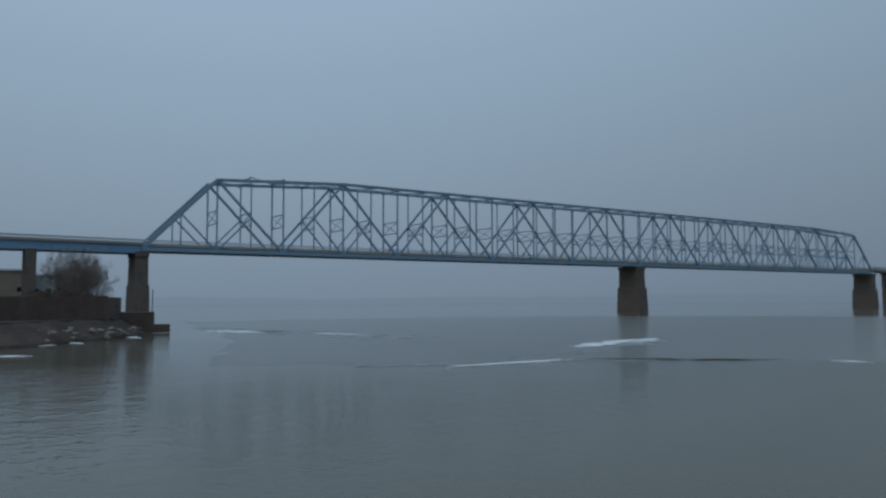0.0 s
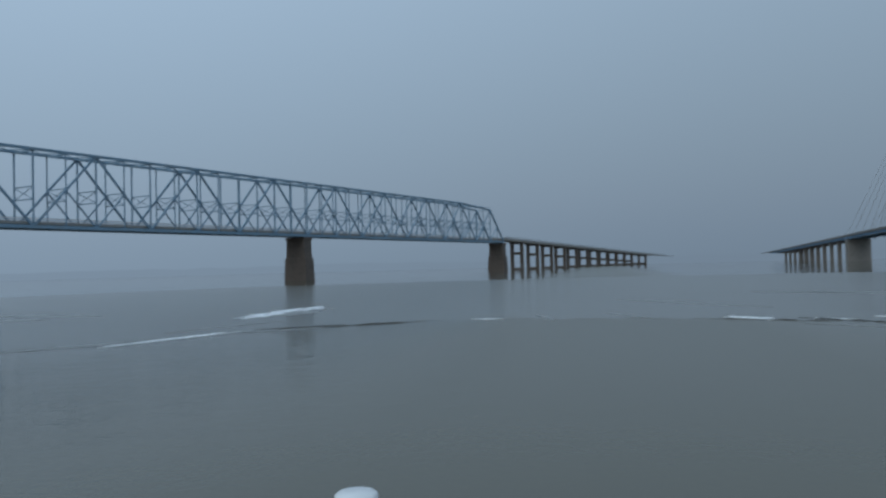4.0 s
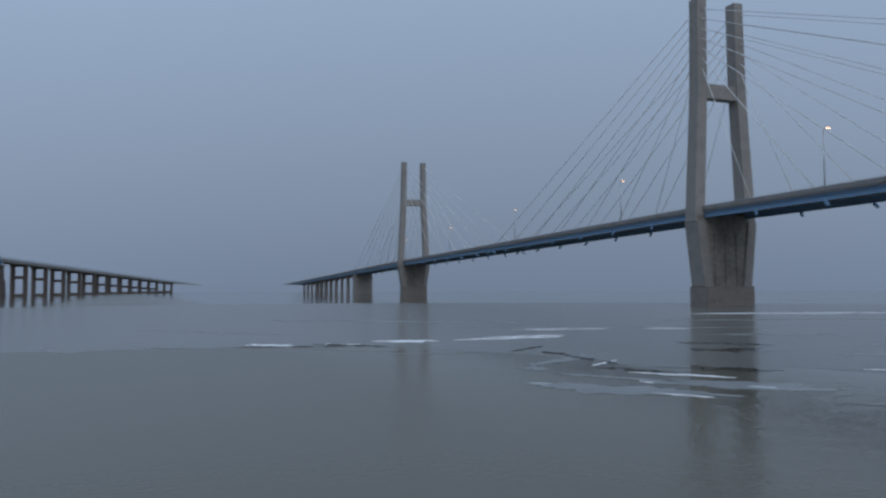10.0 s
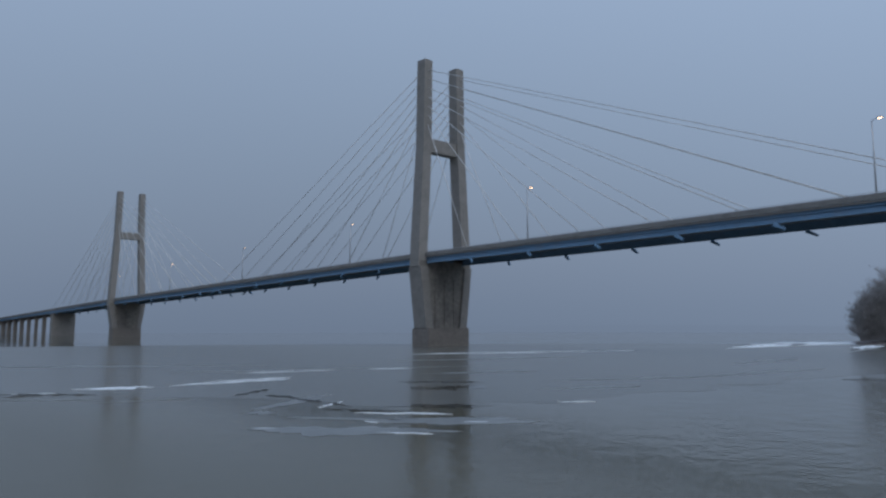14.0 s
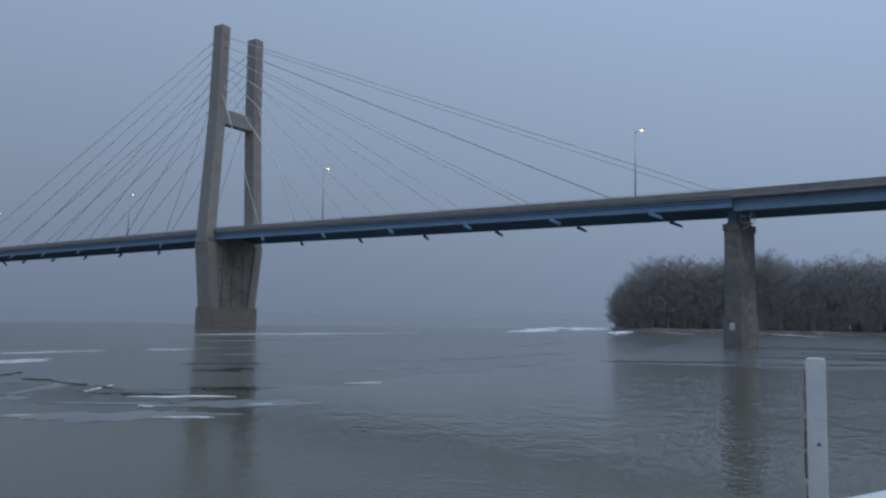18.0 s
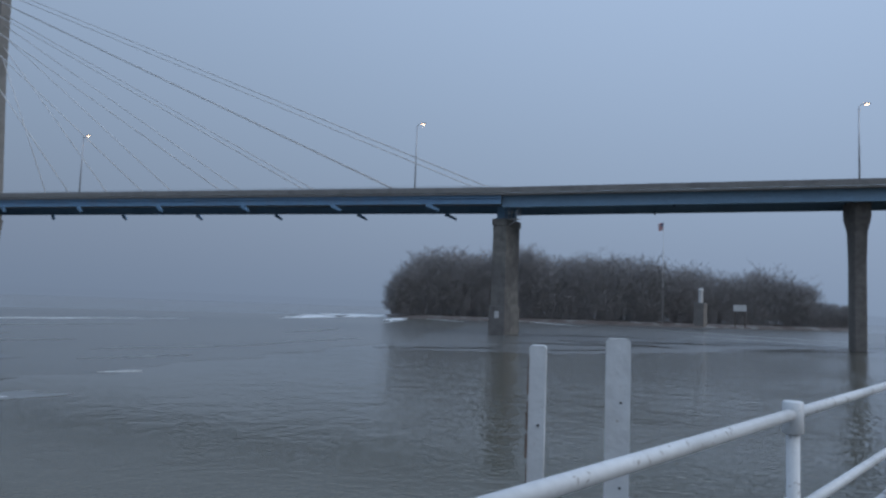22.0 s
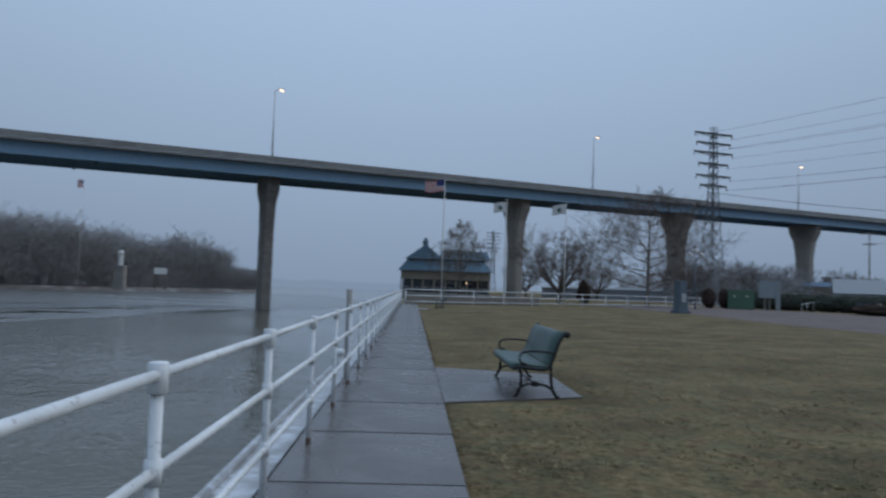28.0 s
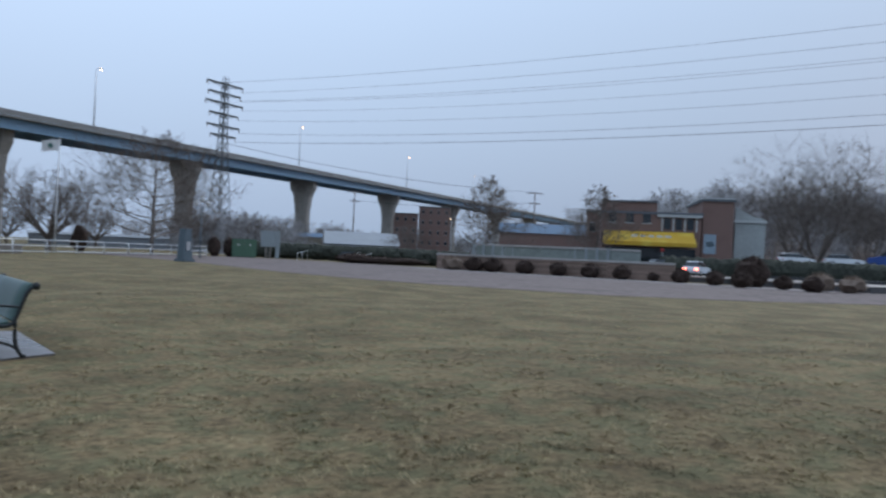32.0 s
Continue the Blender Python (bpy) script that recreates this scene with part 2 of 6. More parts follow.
def water_material():
    m = bpy.data.materials.new("dark_river_water")
    m.use_nodes = True
    n, l = m.node_tree.nodes, m.node_tree.links
    b = n["Principled BSDF"]
    b.inputs["Base Color"].default_value = (0.096, 0.091, 0.070, 1)
    b.inputs["IOR"].default_value = 1.33
    co, mp = n.new("ShaderNodeTexCoord"), n.new("ShaderNodeMapping")
    mp.inputs["Scale"].default_value = (1.0, 1.0, 1.0)
    l.new(co.outputs["Object"], mp.inputs["Vector"])
    a, c, calm = n.new("ShaderNodeTexNoise"), n.new("ShaderNodeTexNoise"), n.new("ShaderNodeTexNoise")
    a.inputs["Scale"].default_value, a.inputs["Detail"].default_value = 2.5, 3
    c.inputs["Scale"].default_value, c.inputs["Detail"].default_value = 0.5, 3
    calm.inputs["Scale"].default_value, calm.inputs["Detail"].default_value = 0.035, 3
    for t in (a, c, calm):
        l.new(mp.outputs[0], t.inputs["Vector"])
    add, amp, mu = n.new("ShaderNodeMath"), n.new("ShaderNodeMapRange"), n.new("ShaderNodeMath")
    add.operation, add.inputs[1].default_value = "MULTIPLY_ADD", 0.55
    l.new(a.outputs["Fac"], add.inputs[0]), l.new(c.outputs["Fac"], add.inputs[2])
    amp.inputs["From Min"].default_value, amp.inputs["From Max"].default_value = 0.40, 0.62
    amp.inputs["To Min"].default_value, amp.inputs["To Max"].default_value = 0.45, 1.0
    l.new(calm.outputs["Fac"], amp.inputs["Value"])
    # ripples run at both ends of the reach; the slack middle carries a dull skin
    slant, shelter, lie = n.new("ShaderNodeMath"), n.new("ShaderNodeMath"), n.new("ShaderNodeSeparateXYZ")
    slant.operation, slant.inputs[1].default_value = "MULTIPLY_ADD", -0.6
    shelter.operation, shelter.inputs[1].default_value = "MULTIPLY_ADD", 0.25
    l.new(co.outputs["Object"], lie.inputs[0]), l.new(lie.outputs["X"], slant.inputs[0]), l.new(lie.outputs["Y"], slant.inputs[2])
    l.new(lie.outputs["X"], shelter.inputs[0]), l.new(lie.outputs["Y"], shelter.inputs[2])
    south, north, breeze, dull, both, clear, skin = n.new("ShaderNodeMapRange"), n.new("ShaderNodeMapRange"), n.new("ShaderNodeMath"), n.new("ShaderNodeMapRange"), n.new("ShaderNodeMath"), n.new("ShaderNodeMapRange"), n.new("ShaderNodeMath")
    for node, ends in ((south, (-34.0, -12.0, 0.75, 0.3)), (north, (13.0, 29.0, 0.3, 1.6)), (dull, (-30.0, -8.0, 0.035, 0.26)), (clear, (14.0, 36.0, 0.26, 0.03))):
        for key, value in zip(("From Min", "From Max", "To Min", "To Max"), ends):
            node.inputs[key].default_value = value
        l.new((shelter if node is north else slant).outputs[0], node.inputs["Value"])
    breeze.operation, both.operation, mu.operation, skin.operation = "MAXIMUM", "MULTIPLY", "MULTIPLY", "MINIMUM"
    l.new(south.outputs[0], breeze.inputs[0]), l.new(north.outputs[0], breeze.inputs[1])
    l.new(amp.outputs[0], both.inputs[0]), l.new(breeze.outputs[0], both.inputs[1])
    l.new(add.outputs[0], mu.inputs[0]), l.new(both.outputs[0], mu.inputs[1])
    l.new(dull.outputs[0], skin.inputs[0]), l.new(clear.outputs[0], skin.inputs[1]), l.new(skin.outputs[0], b.inputs["Roughness"])
    bp = n.new("ShaderNodeBump")
    bp.inputs["Strength"].default_value, bp.inputs["Distance"].default_value = 0.9, 0.12
    l.new(mu.outputs[0], bp.inputs["Height"]), l.new(bp.outputs[0], b.inputs["Normal"])
    return m


RIVER = water_material()


# ---- builders ----
def mesh_of(name, bm, material):
    me = bpy.data.meshes.new(name)
    bm.to_mesh(me)
    bm.free()
    me.materials.append(material)
    return me


def part(name, bm, material, parent=None, label=""):
    ob = new(name, bm if isinstance(bm, bpy.types.Mesh) else mesh_of(name, bm, material))
    ob.parent = parent
    return tagged(ob, label)


def thing(name, label, category, m=None, group="", kind=""):
    ob = new(name)
    ob.empty_display_size = 0.2
    if m is not None:
        ob.matrix_world = m
    return tagged(ob, label, category, group, kind)


def solid(name, bm, material, label, category, m=None, group="", kind=""):
    ob = new(name, mesh_of(name, bm, material))
    if m is not None:
        ob.matrix_world = m
    return tagged(ob, label, category, group, kind)


def box(x0, x1, y0, y1, z0, z1, bm=None, bevel=0.0):
    bm = bm or bmesh.new()
    v = [bm.verts.new((x, y, z)) for z in (z0, z1) for y in (y0, y1) for x in (x0, x1)]
    fs = [bm.faces.new([v[i] for i in q]) for q in ((0, 2, 3, 1), (4, 5, 7, 6), (0, 1, 5, 4), (2, 6, 7, 3), (0, 4, 6, 2), (1, 3, 7, 5))]
    if bevel:
        bmesh.ops.bevel(bm, geom=list({e for f in fs for e in f.edges}), offset=bevel, segments=2, affect="EDGES")
    return bm


def prism(poly, z0, z1, bm=None):
    """An upright prism over a plan polygon (counter-clockwise)."""
    bm = bm or bmesh.new()
    a = [bm.verts.new((x, y, z0)) for x, y in poly]
    b = [bm.verts.new((x, y, z1)) for x, y in poly]
    bm.faces.new(a[::-1]), bm.faces.new(b)
    for i in range(len(poly)):
        j = (i + 1) % len(poly)
        bm.faces.new((a[i], a[j], b[j], b[i]))
    return bm


def loft(rings, bm=None, caps=True):
    bm = bm or bmesh.new()
    vs = [[bm.verts.new(p) for p in r] for r in rings]
    for a, b in zip(vs, vs[1:]):
        for i in range(len(a)):
            j = (i + 1) % len(a)
            bm.faces.new((a[i], a[j], b[j], b[i]))
    if caps:
        bm.faces.new(vs[0][::-1]), bm.faces.new(vs[-1])
    return bm


def beam(a, b, w, h, bm=None, w2=None, h2=None):
    """A rectangular bar from a to b, w wide (level) and h deep."""
    a, b = Vector(a), Vector(b)
    d = (b - a).normalized()
    side = d.cross(Vector((0, 0, 1)))
    side = side.normalized() if side.length > 1e-4 else Vector((1, 0, 0))
    up = side.cross(d)
    w2, h2 = w2 or w, h2 or h
    rings = []
    for p, ww, hh in ((a, w, h), (b, w2, h2)):
        rings.append([p + side * sx * ww / 2 + up * sy * hh / 2 for sx, sy in ((-1, -1), (1, -1), (1, 1), (-1, 1))])
    return loft(rings, bm)


def tube(points, radii, n=8, bm=None):
    """A round bar along points with a radius for each."""
    pts = [Vector(p) for p in points]
    radii = radii if isinstance(radii, (list, tuple)) else [radii] * len(pts)
    rings = []
    for i, p in enumerate(pts):
        d = (pts[min(i + 1, len(pts) - 1)] - pts[max(i - 1, 0)]).normalized()
        u = d.cross(Vector((0, 0, 1)))
        u = u.normalized() if u.length > 1e-3 else Vector((1, 0, 0))
        v = u.cross(d)
        rings.append([p + (u * math.cos(k * 2 * math.pi / n) + v * math.sin(k * 2 * math.pi / n)) * radii[i] for k in range(n)])
    bm = loft(rings, bm)
    for f in bm.faces:
        f.smooth = True
    return bm


def blob(c, r, seed, bm=None, rough=0.3, sub=2):
    bm = bm or bmesh.new()
    for v in bmesh.ops.create_icosphere(bm, subdivisions=sub, radius=1)["verts"]:
        k = 1 + rough * noise.noise(v.co * 1.7 + Vector((seed, 0, 0)))
        v.co = Vector((c[0] + v.co.x * r[0] * k, c[1] + v.co.y * r[1] * k, c[2] + v.co.z * r[2] * k))
    return bm



# ---- ground and river ----
solid("water", box(-5200, 5200, -5200, 5200, WATER - 2, WATER), RIVER, "dark calm river water with faint ripples", "river", kind="structure")


# ---- truss bridge ----
def truss_bridge():
    br = thing("truss_bridge", "long pale blue steel truss road bridge on dark piers in fog", "bridge", pose(6.77, -205.86, 0, 0, 0, 193.05))
    P, zb, half = 19.115, 14.9, 4.6
    top = lambda i: 34.6 if i in (1, 19) else 36.6
    for side in (-half, half):
        part("bottom_chord", beam((0, side, zb), (20 * P, side, zb), 0.7, 1.0), TRUSS_BLUE, br)
        for e, t in ((0, 1), (20, 19)):
            part("end_post", beam((e * P, side, zb), (t * P, side, top(t)), 0.8, 0.9), TRUSS_BLUE, br)
        for i in range(1, 19):
            t0 = top(i) if i % 2 else (top(i - 1) + top(i + 1)) / 2
            t1 = top(i + 1) if i % 2 == 0 else (top(i) + top(min(i + 2, 19))) / 2
            part("top_chord", beam((i * P, side, t0), ((i + 1) * P, side, t1), 0.8, 0.8), TRUSS_BLUE, br)
        for i in range(20):
            lo, hi = (i, i + 1) if i % 2 == 0 else (i + 1, i)
            if 0 < i < 19:
                part("diagonal", beam((lo * P, side, zb), (hi * P, side, top(hi)), 0.55, 0.6), TRUSS_BLUE, br)
            mid = Vector(((i + 0.5) * P, side, (zb + top(hi)) / 2))
            part("sub_strut", beam(mid, (hi * P, side, zb), 0.35, 0.4), TRUSS_BLUE, br)
            part("hanger", beam((mid.x, side, zb), (mid.x, side, mid.z if i in (0, 19) else (top(i) if i % 2 else top(i + 1))), 0.32, 0.32), TRUSS_BLUE, br)
            if i % 2 == 1:
                part("hanger", beam((i * P, side, zb), (i * P, side, top(i)), 0.4, 0.4), TRUSS_BLUE, br)
            elif i > 0:
                part("hanger", beam((i * P, side, zb), (i * P, side, 36.6), 0.4, 0.4), TRUSS_BLUE, br)
    # sway frames and top laterals between the two trusses
    for k in range(2, 39):
        x, zt = k * P / 2, 36.2 if 2 < k < 38 else 34.4
        part("top_strut", beam((x, -half, zt), (x, half, zt), 0.35, 0.4), TRUSS_BLUE, br)
        bm = beam((x, -half, 22.6), (x, half, 22.6), 0.25, 0.3)
        beam((x, -half, 26.2), (x, half, 26.2), 0.25, 0.3, bm)
        beam((x, -half, 22.6), (x, half, 26.2), 0.15, 0.2, bm)
        beam((x, half, 22.6), (x, -half, 26.2), 0.15, 0.2, bm)
        part("sway_frame", bm, TRUSS_BLUE, br)
        if k < 38:
            x2 = x + P / 2
            bm = beam((x, -half, zt), (x2, half, zt), 0.2, 0.2)
            beam((x, half, zt), (x2, -half, zt), 0.2, 0.2, bm)
            part("top_lateral", bm, TRUSS_BLUE, br)
    part("deck", box(-2, 20 * P + 2, -4.1, 4.1, 15.6, 16.3), CONCRETE, br)
    for side in (-4.3, 4.3):
        part("guard_rail", beam((-2, side, 17.2), (20 * P + 2, side, 17.2), 0.1, 0.35), GALV, br)
    for k in range(41):
        part("floor_beam", beam((k * P / 2, -4.5, 15.0), (k * P / 2, 4.5, 15.0), 0.35, 1.3), TRUSS_BLUE, br)
    # river piers
    for s, w in ((0, 3.3), (190.9, 4.8), (382.2, 4.8)):
        bm = loft([[(s + sx * w / 2 * k, sy * 5.2 * k, z) for sx, sy in ((-1, -1), (1, -1), (1, 1), (-1, 1))]
                   for z, k in ((WATER - 1, 1.14), (5.6, 1.06), (5.7, 0.96), (12.9, 0.92), (13.0, 1.0), (14.2, 1.0))])
        part("pier", bm, TRUSS_PIER, br)
    # land approach to the east
    bm = beam((0, 0, 16.3), (-130, 0, 17.2), 9.4, 0.6)
    part("approach_deck", bm, CONCRETE, br)
    for side in (-4, 4):
        part("approach_girder", beam((0, side, 14.9), (-130, side, 15.8), 0.5, 2.2), STEEL_BLUE, br)
        part("guard_rail", beam((0, side * 1.12, 17.2), (-130, side * 1.12, 18.1), 0.12, 0.5), GALV, br)
    for s in (-25, -52, -79):
        part("pier", box(s - 1.2, s + 1.2, -4.5, 4.5, -3, 14.2), TRUSS_PIER, br)
    # bents of the far approach
    zs = lambda s: 16.8 - 0.028 * (s - 382)
    part("approach_deck", beam((382, 0, zs(382)), (880, 0, zs(880)), 9.4, 1.6), CONCRETE, br)
    for side in (-4.6, 4.6):
        part("guard_rail", beam((382, side, zs(382) + 1.4), (880, side, zs(880) + 1.4), 0.15, 0.6), GALV, br)
    for k in range(17):
        s = 413 + 27.5 * k
        t = zs(s)
        bm = box(s - 1.0, s + 1.0, -4.6, -2.6, WATER - 1, t - 2.0)
        box(s - 1.0, s + 1.0, 2.6, 4.6, WATER - 1, t - 2.0, bm)
        box(s - 1.1, s + 1.1, -5.0, 5.0, t - 2.0, t - 0.7, bm)
        if t > 8:
            box(s - 0.8, s + 0.8, -2.6, 2.6, t - 9.2, t - 7.4, bm)
        box(s - 0.8, s + 0.8, -2.6, 2.6, WATER - 1, WATER + 1.6, bm)
        part("bent", bm, TRUSS_PIER, br)
    return br


truss_bridge()


# ---- cable-stayed bridge ----
BAY = pose(-203.25, 52.6, 0, 0, 0, 26.75)


def road(s):
    """The height of the parapet's top along the bridge."""
    if s < -300:
        return 17.65 - 0.024 * (-300 - s)
    return 22.9 + 0.0175 * s if s < 0 else 22.9 + 0.006 * s if s < 134.1 else 23.70 + 0.0175 * (s - 134.1)



SIDE = 7.4
LAMP_LIT = glow("lit_sodium_lamp", (1.0, 0.62, 0.36), 4.5)


def stayed_bridge():
    br = thing("cable_stayed_bridge", "long blue cable-stayed road bridge with concrete H towers", "bridge", BAY)
    stops = [-900, -620, -408, -300, -274.3, -137, 0, 134.1, 195.6, 254.1, 306.5, 361.3, 423, 490, 560, 700, 960]
    for a, b in zip(stops, stops[1:]):
        za, zb = road(a), road(b)
        part("deck", beam((a, 0, za - 1.25), (b, 0, zb - 1.25), 2 * SIDE, 0.35), CONCRETE, br)
        deep, inset, paint = (2.0, 0.93, STEEL_BLUE) if b <= 135 else (2.5, 0.79, APPROACH_BLUE)
        for y in (-SIDE, SIDE):
            part("parapet", beam((a, y, za - 0.5), (b, y, zb - 0.5), 0.4, 1.0), PARAPET, br)
            part("girder", beam((a, y * inset, za - 1.0 - deep / 2), (b, y * inset, zb - 1.0 - deep / 2), 0.12, deep), paint, br)
            bm = beam((a, y * inset, za - 1.08), (b, y * inset, zb - 1.08), 0.7, 0.12)
            beam((a, y * inset, za - 1.0 - deep), (b, y * inset, zb - 1.0 - deep), 0.7, 0.14, bm)
            if b <= 135:
                beam((a, y * 0.95, za - 1.9), (b, y * 0.95, zb - 1.9), 0.5, 0.12, bm)
            part("flange", bm, paint, br)
            if b <= 135 and a >= -408:
                part("hand_rail", beam((a, y, za + 0.25), (b, y, zb + 0.25), 0.07, 0.07), GALV, br)
    for tower in (0, -274.3):
        r = road(tower)
        for sy in (-1, 1):
            rings = []
            for z, yc, w, d in ((r - 4, 8.45, 3.3, 3.9), (r + 2, 8.25, 3.2, 3.9), (54.5, 6.6, 3.0, 3.6), (80, 6.2, 2.9, 3.4)):
                rings.append([(tower + sx * d / 2, sy * yc + ss * w / 2, z) for sx, ss in ((-1, -1), (1, -1), (1, 1), (-1, 1))])
            part("tower_leg", loft(rings), CONCRETE, br)
        part("cross_beam", box(tower - 1.4, tower + 1.4, -6, 6, 52.5, 56.5, bevel=0.1), CONCRETE, br)
        rings = [[(tower + sx * d, sy * w, z) for sx, sy in ((-1, -1), (1, -1), (1, 1), (-1, 1))]
                 for z, w, d in ((1.5, 6.8, 2.0), (r - 8, 8.9, 2.0), (r - 2.4, 9.6, 2.0))]
        part("tower_pier", loft(rings), STAINED, br)
        for y in (-3.6, 0.0, 3.6):
            for sx in (-1, 1):
                part("pier_rib", box(tower + sx * 2.0 - 0.28, tower + sx * 2.0 + 0.28, y - 0.55, y + 0.55, 1.5, r - 7.5, bevel=0.05), STAINED, br)
        for sy in (-1, 1):
            rings = [[(tower + sx * 2.65, sy * y + ss * 1.35, z) for sx, ss in ((-1, -1), (1, -1), (1, 1), (-1, 1))] for z, y in ((1.5, 6.45), (r - 4, 8.5))]
            part("pier_buttress", loft(rings), CONCRETE, br)
        part("plinth", box(tower - 3.7, tower + 3.7, -7.75, 7.75, WATER - 2, 1.5, bevel=0.15), DARK_PIER, br)
        for k in range(1, 8):
            for sx in (-1, 1):
                s = tower + sx * 18.9 * k
                for sy in (-1, 1):
                    zt = 76.8 - (7 - k) * 2.7
                    yt = sy * (6.6 - (zt - 54.5) * 0.016)
                    a, b = Vector((tower + sx * 1.6, yt, zt)), Vector((s, sy * SIDE * 0.97, road(s) - 0.2))
                    part("stay_cable", tube((a, b), 0.1, 6), CABLE, br)
                    d = (b - a).normalized()
                    if k == 7 and tower == 0 and sx > 0:
                        continue
                    part("cable_anchor", beam(b - d * (2.9 / d.z), b - d * (4.0 / d.z), 0.45, 0.75, w2=0.5, h2=0.45), STEEL_BLUE, br)
    for s in (134.1, 195.6, 254.1, 306.5, 361.3, 423, 490, 560, 630, 700, 770, -408):
        zt = road(s) - 4.2
        bot = WATER - 2 if s < 230 else -1
        if s == 134.1:
            c, q = math.cos(radians(-13)), math.sin(radians(-13))
            bm = loft([[(s + sx * w / 2 * c - sy * d / 2 * q, sx * w / 2 * q + sy * d / 2 * c, z) for sx, sy in ((-1, -1), (1, -1), (1, 1), (-1, 1))]
                       for z, w, d in ((bot, 3.3, 7.6), (1.6, 3.2, 7.4), (1.65, 2.8, 6.8), (zt - 2.5, 2.7, 6.8), (zt - 2.4, 3.0, 7.3), (zt - 1.2, 3.0, 7.3))])
        elif s < 0:
            bm = box(s - 2.5, s + 2.5, -7.5, 7.5, bot, zt + 1)
        else:
            rings = []
            slim = 0.78 if s == 195.6 else 0.86 if s == 254.1 else 1.0
            for z, w, d in ((bot, 3.0 * slim, 4.6 * slim), (zt - 9, 3.0 * slim, 4.6 * slim), (zt - 4, 3.2 * slim, 6.2 * slim), (zt - 1.5, 3.3, 9.0 * slim), (zt + 1.15, 3.3, 9.6 * slim)):
                rings.append([(s + sx * w / 2 * (0.7 if abs(sy) == 1 else 1), sy * d / 2, z) for sx, sy in ((-1, -1), (1, -1), (1.0, -0.6), (1.0, 0.6), (1, 1), (-1, 1), (-1, 0.6), (-1, -0.6))])
            bm = loft(rings)
        part("pier", bm, STAINED if s == 134.1 else WET_PIER if 0 < s < 230 else PARK_PIER if s > 230 else CONCRETE, br)
    for k in range(16):
        s = -436 - 25 * k
        t = road(s) - 3.0
        bm = box(s - 0.9, s + 0.9, -6.5, -4.3, WATER - 1, t - 1.2)
        box(s - 0.9, s + 0.9, 4.3, 6.5, WATER - 1, t - 1.2, bm)
        box(s - 1.0, s + 1.0, -7.0, 7.0, t - 1.2, t, bm)
        part("bent", bm, DARK_PIER, br)
    return br


stayed_bridge()


def street_lamp(m, group):
    ob = thing("street_lamp", "tall slim steel bridge lamp with a lit orange head", "street lamp", m, group)
    part("pole", tube(((0, 0, -0.9), (0, 0, 6), (0, 0, 12.2)), [0.16, 0.13, 0.09], 8), GALV, ob)
    part("arm", tube(((0, 0, 12.1), (0.4, 0, 12.5), (1.0, 0, 12.6)), [0.06, 0.05, 0.05], 6), GALV, ob)
    head = part("lamp_head", box(0.8, 1.7, -0.2, 0.2, 12.5, 12.75, bevel=0.05), GALV, ob)
    part("lens", blob((1.25, 0, 12.46), (0.36, 0.2, 0.12), 1, rough=0), LAMP_LIT, head, "glowing orange lens")
    return ob


first = street_lamp(BAY @ pose(40.6, -SIDE, road(40.6)), "street lamps along the bridge")
for s in (-266.2, -189.5, -112.8, -36.1, 117.3, 194, 270.7, 347.4, 424.1, 500.8):
    copy_thing(first, BAY @ pose(s, -SIDE, road(s)))
tagged(copy_thing(first, pose(98.0, 113.5, 0, 0, 0, 60) @ Matrix.Scale(0.75, 4)), "slim steel street lamp, lit orange, by the car park", "street lamp", "street lamps in town")

# ---- park: ground, walk, seawall ----
FENCE0, FENCE1 = Vector((-0.92, 66.5, 0)), Vector((40, 98.5, 0))
solid("ground", prism([(-1.03, -5), (700, -5), (700, 1500), (90, 1500), (-1.03, 180)], -6, -0.03), GRASS, "dry matted winter lawn of a riverside park", "lawn", kind="structure")
solid("seawall", prism([(-1.48, -5.4), (-1.05, -5.4), (-1.05, 68), (-1.48, 68)], -6, -0.07), LEDGE, "pale icy concrete seawall ledge with a raised edge", "seawall", kind="structure")
ledge = thing("ledge_timber", "raised timber edge along the icy seawall ledge", "timber", kind="structure")
for i in range(17):
    part("timber", box(-1.475, -1.405, -5 + i * 4.3, -5 + i * 4.3 + 4.26, -0.07, -0.015, bevel=0.012), LEDGE, ledge)
    # added black strip, standing in for the shaded gap beside the slabs
    part("gap_strip", box(-1.049, -1.026, -5 + i * 4.3, -5 + i * 4.3 + 4.26, -0.25, -0.02), GAP_BLACK, ledge, "black strip for the shade in the joint gap")
walk_path = thing("walkway", "wet grey concrete slabs of a riverside walk", "walkway", kind="structure")
slab = mesh_of("slab", box(-1.02, 0.585, 0.014, 2.016, -0.2, 0.0, bevel=0.01), WALK)
for k in range(-5, 30):
    ob = part("slab", slab, WALK, walk_path)
    ob.location = (0, 6.03 + k * 2.03, 0.0015 * (k % 3))
pad = thing("bench_pad", "damp concrete pad under a park bench", "paving", kind="structure")
part("slab", prism([(0.593, 10.26), (2.74, 11.12), (2.76, 13.97), (0.593, 14.6)], -0.2, 0.002), WALK, pad)
part("slab", box(0.593, 3.1, 51.5, 54.2, -0.2, 0.002, bevel=0.01), WALK, pad)
solid("brick_path", prism([(22, 100), (25.2, 65), (23.8, 45), (24.6, 36), (26, 30.5), (30, 22.5), (36, 18), (46, 14.2), (80, 8), (90, 20), (66, 36), (64, 46), (60, 60), (56, 84), (48, 104)], -0.2, -0.018),
      PAVER, "wide pinkish brick path through the park", "path", kind="structure")
GRAVEL = mat("pale_gravel", (0.21, 0.185, 0.175), 0.9, 0, 0.7, 9, 1.2, 0.6, stain=(0.14, 0.12, 0.115), spec=0.15)
